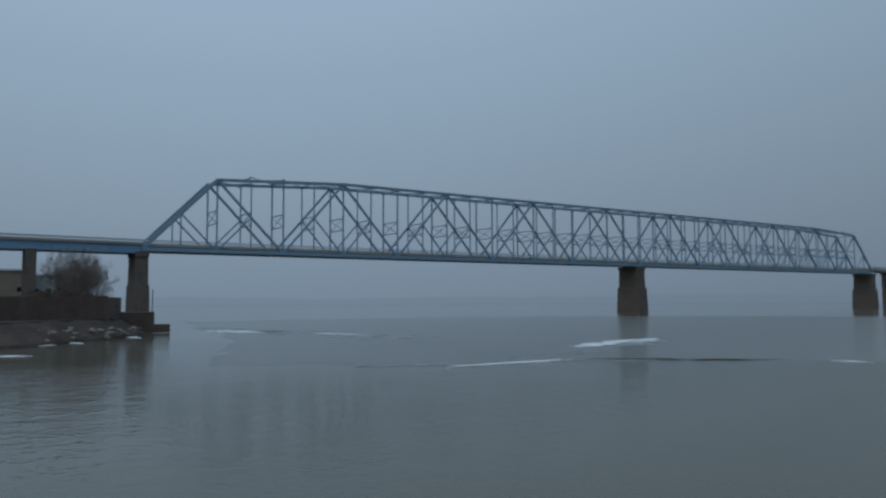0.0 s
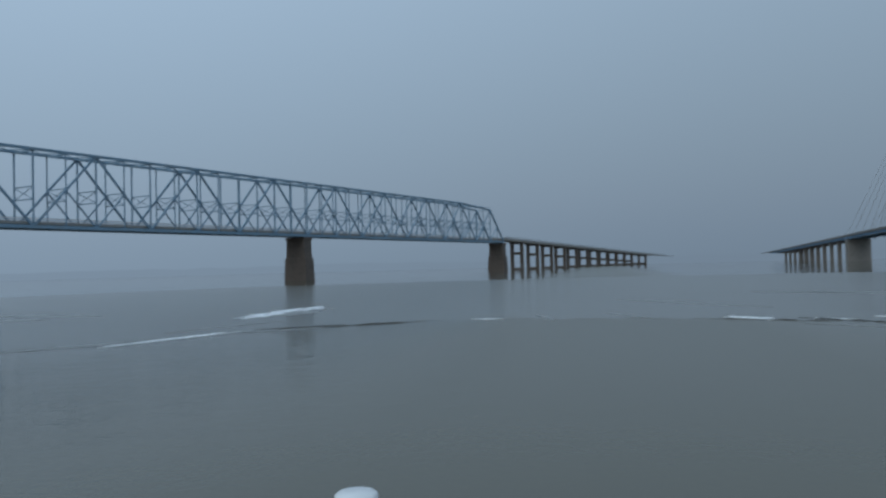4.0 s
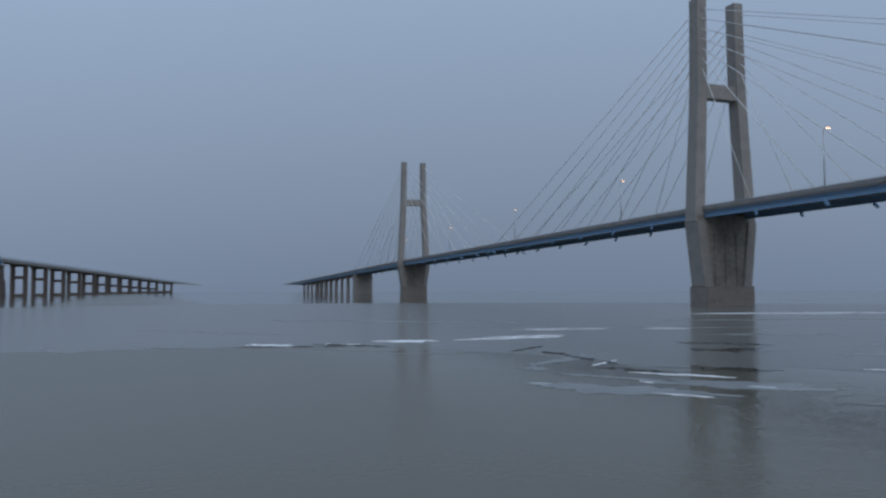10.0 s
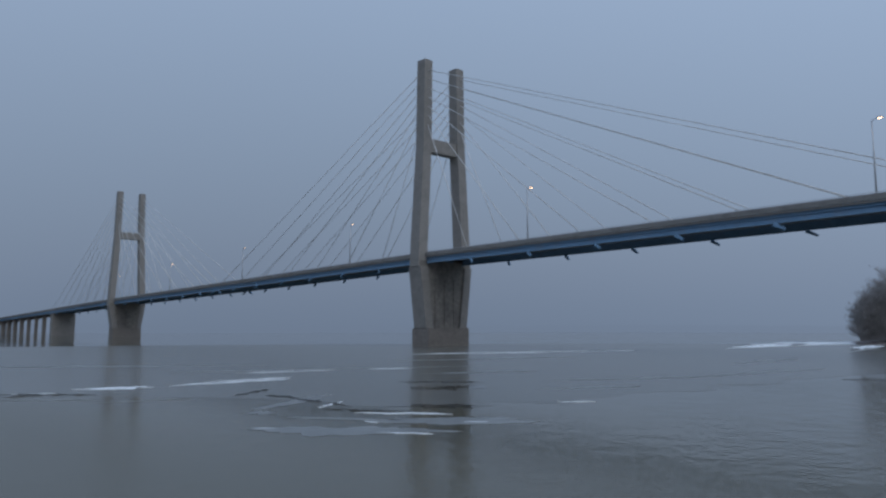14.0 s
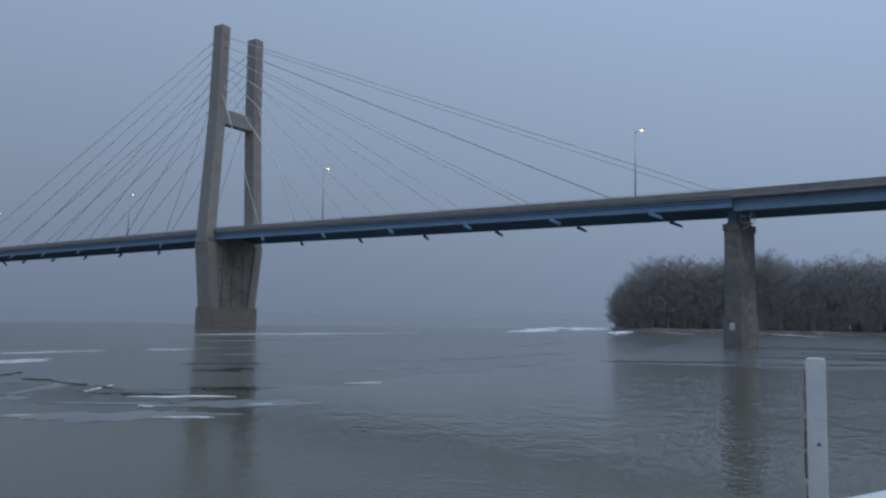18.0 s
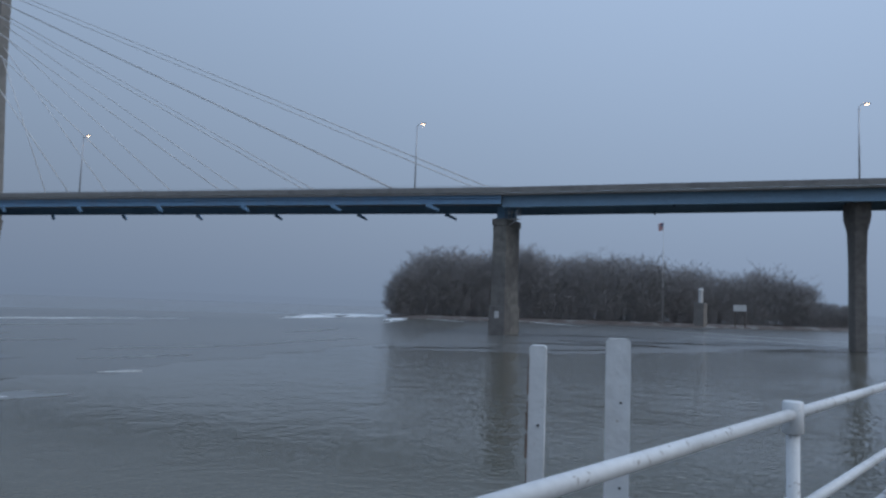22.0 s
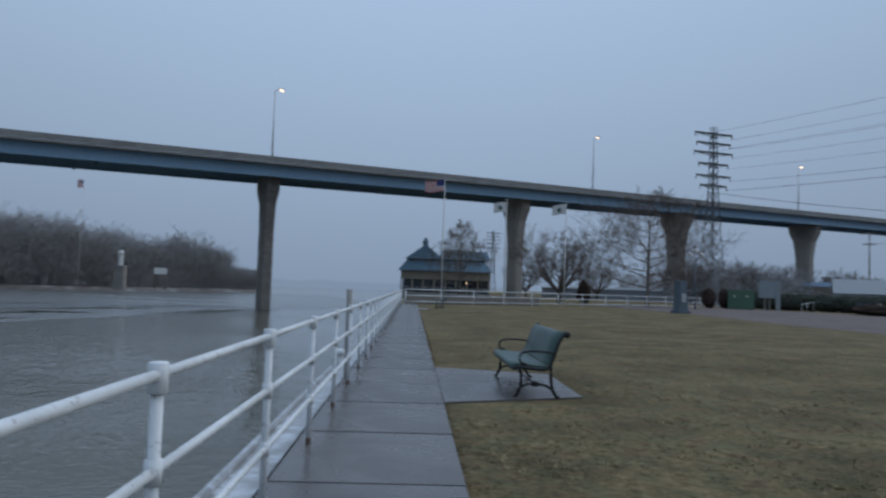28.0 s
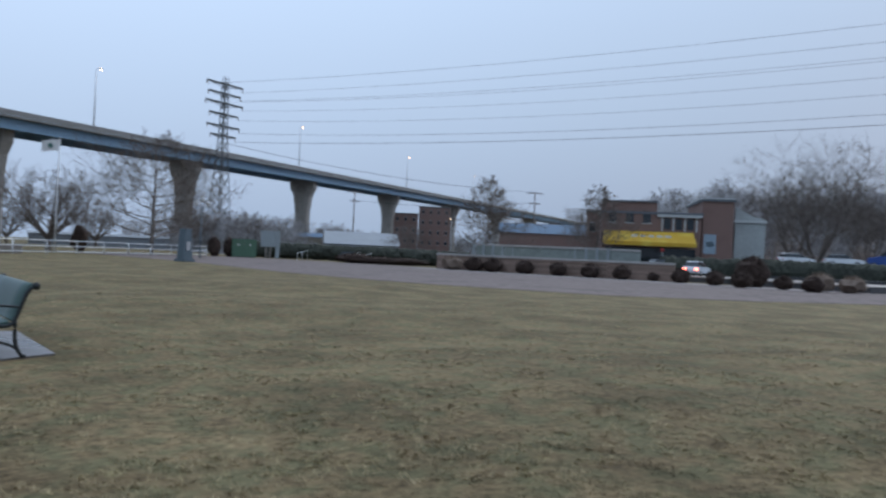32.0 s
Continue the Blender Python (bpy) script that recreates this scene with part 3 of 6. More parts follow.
solid("gravel_bed", prism([(57.6, 69.2), (57.0, 67.0), (59.1, 56), (61.9, 46.5), (64.7, 40.2), (67.5, 26), (63.5, 24.5), (59.8, 30), (58.2, 40), (56.0, 48), (53.5, 56), (52.0, 66), (53.5, 70)][::-1], -0.1, -0.010),
      GRAVEL, "pale gravel bed at the foot of the planter wall", "gravel", kind="structure")
solid("road", prism([(70, -5), (400, -5), (400, 200), (140, 330), (60, 300), (55, 130), (72, 80), (84, 40)], -0.2, -0.012), ASPHALT, "wet asphalt car park and street", "road", kind="structure")

def mound(x, y):
    """The lawn's gentle rise and fall."""
    edge = max(0.0, min(1.0, (x - 0.75) / 2.2)) * max(0.0, min(1.0, (22.5 - x) / 3)) * max(0.0, min(1.0, (64 - y) / 5)) * max(0.0, min(1.0, (y + 3) / 3))
    pad_gap = max(0.0, min(1.0, (math.hypot(max(0, x - 2.2), max(0, abs(y - 12.3) - 2.2)) - 0.7) / 2.5))
    return edge * pad_gap * (0.07 + 0.26 * noise.noise(Vector((x * 0.13, y * 0.13, 2.0))) + 0.05 * noise.noise(Vector((x * 0.6, y * 0.6, 5.0))))


def lawn():
    bm = bmesh.new()
    rows = [[bm.verts.new((x, y, -0.026 + max(0.0, mound(x, y)))) for x in np.linspace(0.6, 22.5, 56)] for y in np.linspace(-3, 64, 150)]
    for a, b in zip(rows, rows[1:]):
        for i in range(55):
            bm.faces.new((a[i], a[i + 1], b[i + 1], b[i])).smooth = True
    solid("lawn", bm, GRASS, "gently mounded lawn of matted winter grass", "lawn", kind="structure")


lawn()


# grass blades on the near lawn
def lawn_blades():
    rs = np.random.RandomState(5)
    n = 190000
    r = 2.0 + np.minimum(rs.exponential(9.0, n), 43)
    a = np.radians(-4 + 82 * rs.rand(n))
    x, y = 0.25 + r * np.sin(a), r * np.cos(a)
    ok = (x > 0.60) & ~((x < 2.8) & (y > 10.2 + 0.41 * (x - 0.6)) & (y < 14.65 - 0.29 * (x - 0.6))) & (y > 0) & (x < 22.4) & (y < 63)
    x, y, r = x[ok], y[ok], r[ok]
    m = 16000
    ex, ey = 0.575 + np.abs(rs.normal(0, 0.045, m)), 1.5 + 40 * rs.rand(m) ** 1.7
    keep = (ey < 10.2) | (ey > 14.7)
    x, y, r = np.concatenate([x, ex[keep]]), np.concatenate([y, ey[keep]]), np.concatenate([r, ey[keep]])
    n = len(x)
    clump = np.array([noise.noise(Vector((a * 3.2, b * 3.2, 1.0))) + 0.6 * noise.noise(Vector((a * 9, b * 9, 4.0))) for a, b in zip(x, y)])
    h = (0.005 + 0.012 * rs.rand(n)) * np.clip(0.8 + 1.2 * clump, 0.15, 2.0)
    w = 0.0022 + 0.0005 * r
    d, lean = rs.rand(n) * 6.283, 2.0 + 2.6 * rs.rand(n)
    lift = np.array([max(0.0, mound(a, b)) for a, b in zip(x, y)])
    v = np.empty((n, 3, 3))
    v[:, 0] = np.stack([x - w * np.sin(d), y + w * np.cos(d), lift - 0.030], 1)
    v[:, 1] = np.stack([x + w * np.sin(d), y - w * np.cos(d), lift - 0.030], 1)
    v[:, 2] = np.stack([x + h * lean * np.cos(d), y + h * lean * np.sin(d), lift + h - 0.026], 1)
    me = bpy.data.meshes.new("grass")
    me.from_pydata(v.reshape(-1, 3).tolist(), [], np.arange(3 * n).reshape(-1, 3).tolist())
    me.materials.append(BLADE)
    tagged(new("grass", me), "short matted straw-coloured grass blades", "grass", kind="stuff")


lawn_blades()


def lawn_tufts():
    """Matted tussocks of longer straw scattered over the near lawn."""
    rs = np.random.RandomState(8)
    n = 9000
    r, a = 2.2 + np.minimum(rs.exponential(8.0, n), 32), np.radians(-3 + 80 * rs.rand(n))
    x, y = 0.3 + r * np.sin(a), r * np.cos(a)
    ok = (x > 0.68) & ~((x < 2.9) & (y > 10.0) & (y < 14.8)) & (x < 22) & (y < 40)
    verts, faces = [], []
    for cx, cy in zip(x[ok], y[ok]):
        if noise.noise(Vector((cx * 0.9, cy * 0.9, 3.0))) < -0.05:
            continue
        z, size = max(0.0, mound(cx, cy)) - 0.03, rs.uniform(0.014, 0.036)
        sway = rs.uniform(0, 6.283)
        for k in range(12):
            d = sway + rs.normal(0, 0.9)
            px, py = cx + rs.normal(0, size), cy + rs.normal(0, size)
            long, w = size * rs.uniform(0.9, 2.0), rs.uniform(0.0022, 0.0045)
            i = len(verts)
            verts += [(px - w * math.sin(d), py + w * math.cos(d), z), (px + w * math.sin(d), py - w * math.cos(d), z), (px + long * math.cos(d), py + long * math.sin(d), z + 0.02 + long * rs.uniform(0.15, 0.5))]
            faces.append((i, i + 1, i + 2))
    me = bpy.data.meshes.new("tussocks")
    me.from_pydata(verts, [], faces)
    me.materials.append(STRAW)
    tagged(new("tussocks", me), "flattened tussocks of straw-coloured winter grass", "grass", kind="stuff")


lawn_tufts()


# ---- white pipe railing along the river ----
def railing(name, label, a, b, heights, gap, group, cap=True, lead=0, thick=0.028):
    """A pipe railing from a to b with a post each gap metres (lead: 1 for a shorter first bay); its posts stand on the ground."""
    a, b = Vector(a), Vector(b)
    d, n = (b - a).normalized(), max(1, round((b - a).length / gap))
    ob = thing(name, label, "railing", group=group)
    post = mesh_of("post", tube(((0, 0, -0.02), (0, 0, heights[0] - 0.05)), thick * 1.16, 10), WHITE)
    tee = mesh_of("fitting", tube(((0, 0, -0.075), (0, 0, -0.07), (0, 0, 0.045), (0, 0, 0.05)), [0.034, 0.040, 0.040, 0.035], 14), WHITE)
    ring = mesh_of("fitting", tube(((0, 0, -0.05), (0, 0, 0.05)), 0.036, 12), WHITE)
    foot = mesh_of("rusty_foot", tube(((0, 0, -0.012), (0, 0, 0.035), (0, 0, 0.055)), [thick * 1.24, thick * 1.22, thick * 1.17], 10), RUST)
    first_bay = gap * 0.82 if lead else 0.0
    stops = [0.0] * lead + [first_bay + k * ((b - a).length - first_bay) / (n - lead) for k in range(n + 1 - lead)]
    for i in range(n + 1):
        p = a + d * stops[i] - Vector((0, 0, 0.067 if lead and i == 0 else 0))
        q = part("post", post, WHITE, ob)
        q.location = p
        if cap:
            for k, h in enumerate(heights):
                f = part("fitting", tee if k == 0 else ring, WHITE, q)
                f.location = (0, 0, h)
            f = part("rusty_foot", foot, RUST, q, "rusted post foot")
            f.location = (0, 0, 0)
        if i < n:
            p2 = a + d * stops[i + 1]
            for h in heights:
                part("rail", tube((p + Vector((0, 0, h)) + d * 0.03, p2 + Vector((0, 0, h)) - d * 0.03), thick, 10), WHITE, ob)
    return ob


RAIL_X, RAIL_Y, RAIL_GAP, RAIL_H = -0.89, 3.03, 2.21, 1.212
railing("railing", "white painted three-rail pipe railing along the river", (RAIL_X, RAIL_Y - 1.82 * RAIL_GAP, 0), (RAIL_X, RAIL_Y + 29 * RAIL_GAP, 0), (RAIL_H, 0.835, 0.435), RAIL_GAP, "riverside railings", lead=1, thick=0.0225)
railing("railing", "white painted two-rail fence across the lawn's far edge", FENCE0 + Vector((0.4, 0.3, 0)), FENCE1, (1.35, 0.78, 0.22), 4.3, "riverside railings", cap=False, thick=0.045)


def guide_post(x, y, w, d, top, turn, label):
    m = pose(x, y, 0, 0, 0, turn)
    ob = thing("steel_post", label, "post", m, "steel guide posts")
    c = w * 0.16
    face = [(-w / 2, -0.08), (w / 2, -0.08), (w / 2, top - c), (w / 2 - c * 0.4, top - c * 0.3), (w / 2 - c, top), (-w / 2 + c, top), (-w / 2 + c * 0.4, top - c * 0.3), (-w / 2, top - c)]
    bm = loft([[(x, y, z) for x, z in face] for y in (d / 2, -d / 2)])
    part("plate", bm, POST_WHITE, ob)
    if w < 0.06:
        rs = random.Random(7)
        z = top - 0.03
        while z > 0.2:
            long = rs.uniform(0.02, 0.09)
            part("rust_flake", box(-w / 2 - rs.uniform(0.002, 0.006), -w / 2 + 0.001, -d / 2 - 0.0015, d / 2 - rs.uniform(0.0, 0.03), z - long, z, bevel=0.0008), RUST, ob, "flaking rust")
            z -= long + rs.uniform(0.004, 0.03)
    for z in (top - 0.216, top - 0.5):
        bm = tube(((w * 0.12, -d / 2 - 0.004, z), (w * 0.12, -d / 2 + 0.004, z)), 0.0042, 8)
        part("bolt_hole", bm, IRON, ob)
    return ob


# ---- bench ----
def smooth(pts, n=4):
    """A rounder run through the same points."""
    pts = [Vector(p) for p in pts]
    out = []
    for i in range(len(pts) - 1):
        p0, p1, p2, p3 = pts[max(i - 1, 0)], pts[i], pts[i + 1], pts[min(i + 2, len(pts) - 1)]
        for k in range(n):
            t = k / n
            out.append(0.5 * (2 * p1 + (p2 - p0) * t + (2 * p0 - 5 * p1 + 4 * p2 - p3) * t * t + (3 * p1 - p0 - 3 * p2 + p3) * t * t * t))
    return out + [pts[-1]]


def bench(m, label, long=1.0):
    ob = thing("park_bench", label, "bench", m, "park benches")
    half = 0.97 * long
    prof = smooth([(0.49, 0.375), (0.515, 0.41), (0.48, 0.450), (0.30, 0.442), (0.10, 0.425), (0.0, 0.47), (-0.06, 0.62), (-0.13, 0.82), (-0.19, 0.905), (-0.245, 0.89)], 5)

    def sheet(run):
        """A bent sheet across the bench along a side profile."""
        outer, inner = [], []
        for k, p in enumerate(run):
            d = run[min(k + 1, len(run) - 1)] - run[max(k - 1, 0)]
            nrm = Vector((-d.y, d.x)).normalized() * 0.016
            outer.append(p + nrm), inner.append(p - nrm)
        ring = outer + inner[::-1]
        bm = loft([[(p.x, y, p.y) for p in ring] for y in (-half, -half / 2, 0, half / 2, half)])
        for f in bm.faces:
            f.smooth = len(f.verts) == 4
        return bm

    part("seat", sheet(prof[:24]), BENCH, ob)
    part("backrest", sheet(prof[24:]), BENCH, ob)
    for y in (-half - 0.02, half + 0.02):
        side = part("side_frame", tube([(x, y, z - 0.03) for x, z in prof[6:]], 0.024, 8), IRON, ob)
        part("front_leg", tube(smooth(((0.43, y, 0.42), (0.40, y, 0.30), (0.41, y, 0.15), (0.46, y, 0.03), (0.50, y, 0.02))), 0.023, 8), IRON, side)
        part("back_leg", tube(smooth(((-0.02, y, 0.46), (-0.02, y, 0.30), (-0.04, y, 0.15), (-0.10, y, 0.03), (-0.15, y, 0.02))), 0.024, 8), IRON, side)
        part("stretcher", tube(smooth(((0.46, y, 0.08), (0.36, y, 0.17), (0.20, y, 0.20), (0.04, y, 0.17), (-0.08, y, 0.08))), 0.018, 8), IRON, side)
        part("boss", blob((0.20, y, 0.195), (0.06, 0.03, 0.045), 2, rough=0.1), IRON, side)
        part("arm_rest", tube(smooth(((-0.07, y, 0.63), (0.05, y, 0.645), (0.28, y, 0.65), (0.40, y, 0.62), (0.43, y, 0.55), (0.40, y, 0.485), (0.33, y, 0.47))), 0.0165, 8), IRON, side)
        part("scroll", blob((-0.235, y, 0.895), (0.05, 0.035, 0.05), 3, rough=0.05), IRON, side)
    part("cross_bar", tube(((0.20, -half, 0.19), (0.20, half, 0.19)), 0.012, 6), IRON, ob)
    return ob


bench(pose(2.18, 12.15, 0, 0, 0, 180) @ Matrix.Scale(1.06, 4), "dark green park bench with black iron frame on concrete pad", 1.2)
bench(pose(2.3, 52.8, 0, 0, 0, 180), "dark green park bench far along the wet walk")


# ---- bare trees ----
def limb(p, d, length, rad, depth, rs, out, twigs, kids, lift, wild):
    """Grows one limb and its branches; thick ones go to out, thin ones to twigs."""
    n = 4 if depth > 2 else 3 if depth == 2 else 2 if depth == 1 else 1
    pts, rads, q, dd = [p.copy()], [rad], p.copy(), d.copy()
    for i in range(n):
        dd = (dd + Vector((rs.uniform(-wild, wild), rs.uniform(-wild, wild), rs.uniform(-wild, wild) + lift))).normalized()
        q = q + dd * (length / n)
        pts.append(q.copy()), rads.append(rad * (1 - 0.72 * (i + 1) / n))
    (out if depth >= 3 else twigs).append((pts, rads))
    if depth == 0:
        return
    for k in range(kids):
        f = 0.25 + 0.75 * (k + rs.random()) / kids
        j = min(int(f * n), n - 1)
        base = pts[j].lerp(pts[j + 1], f * n - j)
        axis = (pts[j + 1] - pts[j]).normalized()
        side = axis.cross(Vector((rs.uniform(-1, 1), rs.uniform(-1, 1), rs.uniform(-1, 1)))).normalized()
        spread = rs.uniform(0.5, 1.0)
        limb(base, (axis * (1 - spread * 0.45) + side * spread).normalized(), length * rs.uniform(0.45, 0.68), max(rad * (1 - 0.72 * f) * 0.6, 0.009), depth - 1, rs, out, twigs, kids, lift, wild)


def tubes_mesh(name, runs, n, material, least=0.0):
    verts, faces = [], []
    for pts, rads in runs:
        base = len(verts)
        d = (pts[-1] - pts[0]).normalized()
        u = d.cross(Vector((0.3, 0.2, 0.93)))
        u = u.normalized() if u.length > 1e-3 else Vector((1, 0, 0))
        v = u.cross(d)
        for p, r in zip(pts, rads):
            r = max(r, least)
            for k in range(n):
                a = 2 * math.pi * k / n
                verts.append(p + u * math.cos(a) * r + v * math.sin(a) * r)
        for i in range(len(pts) - 1):
            for k in range(n):
                j = (k + 1) % n
                faces.append((base + i * n + k, base + i * n + j, base + (i + 1) * n + j, base + (i + 1) * n + k))
    me = bpy.data.meshes.new(name)
    me.from_pydata([tuple(v) for v in verts], [], faces)
    me.materials.append(material)
    return me


def bare_tree(name, label, m, height, forks, seed, kids=5, depth=4, trunk=0.25, lift=0.12, wild=0.22, open_angle=0.7, group="bare trees", reach=0.46, tufts=0, least=0.012, boughs=26, rise=0.55):
    rs = random.Random(seed)
    ob = thing(name, label, "tree", m, group)
    out, twigs = [], []
    if forks:
        stem = Vector((0, 0, height * 0.16))
        out.append(([Vector((0, 0, -0.2)), Vector((0.02, 0, height * 0.08)), stem], [trunk * 1.25, trunk, trunk * 0.95]))
        for k in range(forks):
            a = 2 * math.pi * (k + rs.random() * 0.5) / forks
            d = Vector((math.cos(a) * open_angle, math.sin(a) * open_angle, 1)).normalized()
            limb(stem, d, height * rs.uniform(0.6, 0.8), trunk * 0.6, depth - 1, rs, out, twigs, kids, lift, wild)
    else:
        top = Vector((rs.uniform(-0.3, 0.3), rs.uniform(-0.3, 0.3), height))
        out.append(([Vector((0, 0, -0.2)), Vector((0, 0, height * 0.3)), Vector((0.1, 0, height * 0.6)), top], [trunk, trunk * 0.8, trunk * 0.5, 0.02]))
        for k in range(boughs):
            f = 0.14 + 0.84 * k / boughs
            a = k * 2.4 + rs.random()
            d = Vector((math.cos(a), math.sin(a), rise)).normalized()
            limb(Vector((0, 0, height * f)), d, height * reach * (1.12 - f), trunk * 0.35 * (1.1 - f) + 0.015, depth - 2, rs, out, twigs, kids, lift * 0.6, wild)
    part("trunk", tubes_mesh("trunk", out, 7, BARK, 0.016), BARK, ob)
    part("crown", tubes_mesh("crown", twigs, 3, BARK, least), BARK, ob, "leafless twigs")
    if tufts:
        bm = bmesh.new()
        for pts, _ in rs.sample(twigs, min(tufts, len(twigs))):
            r = rs.uniform(0.03, 0.06)
            bmesh.ops.create_icosphere(bm, subdivisions=1, radius=r, matrix=Matrix.Translation(pts[-1] - Vector((0, 0, r))))
        tagged(part("seed_tufts", bm, TUFT, ob), "dry brown hanging seed tufts", kind="stuff")
    return ob


def spot(azimuth, r, z=0.0, turn=0.0):
    """The pose at a bearing from the walk's end and a distance."""
    return pose(r * math.sin(radians(azimuth)), r * math.cos(radians(azimuth)), z, 0, 0, turn)


young = bare_tree("young_tree", "slender leafless young tree by the park fence", spot(3.8, 98), 10.5, 0, 3, depth=5, trunk=0.15, kids=4, wild=0.15, least=0.016, boughs=34)
wide = bare_tree("spreading_tree", "wide spreading leafless tree behind the white fence", spot(11.6, 104), 9.2, 9, 11, depth=5, kids=4, trunk=0.36, open_angle=1.25, lift=0.13, wild=0.13, least=0.018)
TUFT = mat("dry_brown_seed_tufts", (0.05, 0.03, 0.02), 0.95, 0, 0.3, 8, 2, 0.2, spec=0.1)
tall = bare_tree("leafless_tree", "tall leafless tree with brown seed tufts by the fence", spot(18.3, 100), 15.0, 0, 7, depth=5, trunk=0.25, kids=5, reach=0.68, wild=0.15, least=0.015, boughs=30, tufts=14, rise=0.16)
copy_thing(wide, spot(24.6, 190, turn=70))
copy_thing(tall, spot(37.5, 150, turn=40) @ Matrix.Scale(0.5, 4))
copy_thing(young, spot(43.8, 105, turn=140) @ Matrix.Scale(1.24, 4))
copy_thing(young, spot(52.3, 104, turn=20) @ Matrix.Scale(1.15, 4))
oak = bare_tree("large_tree", "large old leafless tree on the bluff behind the car park", spot(67.6, 135, 0), 17.5, 7, 23, depth=5, trunk=0.32, kids=5, open_angle=0.6, wild=0.25)
rs = random.Random(9)
for a, r, k in ((66.1, 140, 0.78), (70.6, 142, 0.7), (72.8, 134, 0.72)):
    copy_thing(oak, spot(a, r, 0 if r < 150 else 3, rs.uniform(0, 360)) @ Matrix.Scale(k, 4))
for a, r, k in ((1.2, 205, 0.7), (14.5, 170, 0.7), (20.5, 175, 0.75), (22.2, 200, 0.8), (26.2, 205, 0.75), (31.5, 260, 0.8), (33, 230, 0.6), (9, 190, 0.7)):
    copy_thing(wide, spot(a, r, 0, rs.uniform(0, 360)) @ Matrix.Scale(k * 1.3, 4))

DIM_LAMP = glow("dim_wall_lamp", (1.0, 0.7, 0.4), 2)

# ---- flags ----
FLAG_RED = mat("flag_red", (0.35, 0.03, 0.03), 0.8, 0, 0.1, 4, 1, 0)
FLAG_BLUE = mat("flag_navy", (0.02, 0.03, 0.12), 0.8, 0, 0.1, 4, 1, 0)
FLAG_WHITE = mat("flag_white", (0.54, 0.53, 0.51), 0.8, 0, 0.1, 4, 1, 0)
FLAG_GREEN = mat("flag_emblem", (0.05, 0.12, 0.10), 0.8, 0, 0.1, 4, 1, 0)


def flag_strip(x0, x1, z0, z1, wave, y=0.0):
    bm = bmesh.new()
    n = 14
    rows = []
    for i in range(n + 1):
        x = x0 + (x1 - x0) * i / n
        off = wave * math.sin(x * 2.6) * min(1, abs(x)) + y
        sag = -0.10 * abs(x) - 0.05 * math.sin(x * 3)
        rows.append([(x, off - 0.01, z0 + sag), (x, off + 0.01, z0 + sag), (x, off + 0.01, z1 + sag), (x, off - 0.01, z1 + sag)])
    return loft(rows, bm)


def flag_pole(m, label, height, size, stripes, turn=0):
    ob = thing("flagpole", label, "flagpole", m, "flagpoles")
    part("pole", tube(((0, 0, -0.1), (0, 0, height * 0.5), (0, 0, height)), [0.09, 0.075, 0.045], 8), FLAG_WHITE, ob, "white tapered pole")
    part("finial", blob((0, 0, height + 0.08), (0.09, 0.09, 0.09), 1, rough=0), GALV, ob)
    w, h = size
    top = height - 0.2
    if stripes:
        fl = part("flag", flag_strip(-w * 0.42, -0.06, top - h * 7 / 13, top, 0.14), FLAG_BLUE, ob, "navy star field of a striped flag")
        for k in range(13):
            z1 = top - h * k / 13
            part("stripe", flag_strip(-w, -w * 0.42 if k < 7 else -0.06, z1 - h / 13, z1, 0.14), FLAG_RED if k % 2 == 0 else FLAG_WHITE, fl)
    else:
        fl = part("flag", flag_strip(-w, -0.06, top - h, top, 0.14), FLAG_WHITE, ob, "white flag with a dark emblem")
        ex = -w * 0.5
        at_y = 0.14 * math.sin(ex * 2.6) * min(1, abs(ex)) - 0.05
        disc = [(ex + 0.2 * h * math.cos(k * math.pi / 8), top - 0.52 * h - 0.10 * w * 0.5 + 0.22 * h * math.sin(k * math.pi / 8)) for k in range(16)]
        part("emblem", loft([[(x, at_y + dy, z) for x, z in disc] for dy in (0.1, 0.0)]), FLAG_GREEN, fl)
    return ob


flag_pole(spot(2.35, 92, 0, -8), "tall white pole flying a red and white striped flag", 15.6, (2.5, 1.45), True)
flag_pole(spot(7.32, 80, 0, -8), "white flagpole with a white state flag", 11.5, (1.4, 1.1), False)
flag_pole(spot(12.0, 95, 0, -12), "white flagpole with a pale dark-emblem flag", 13.2, (1.8, 1.3), False)

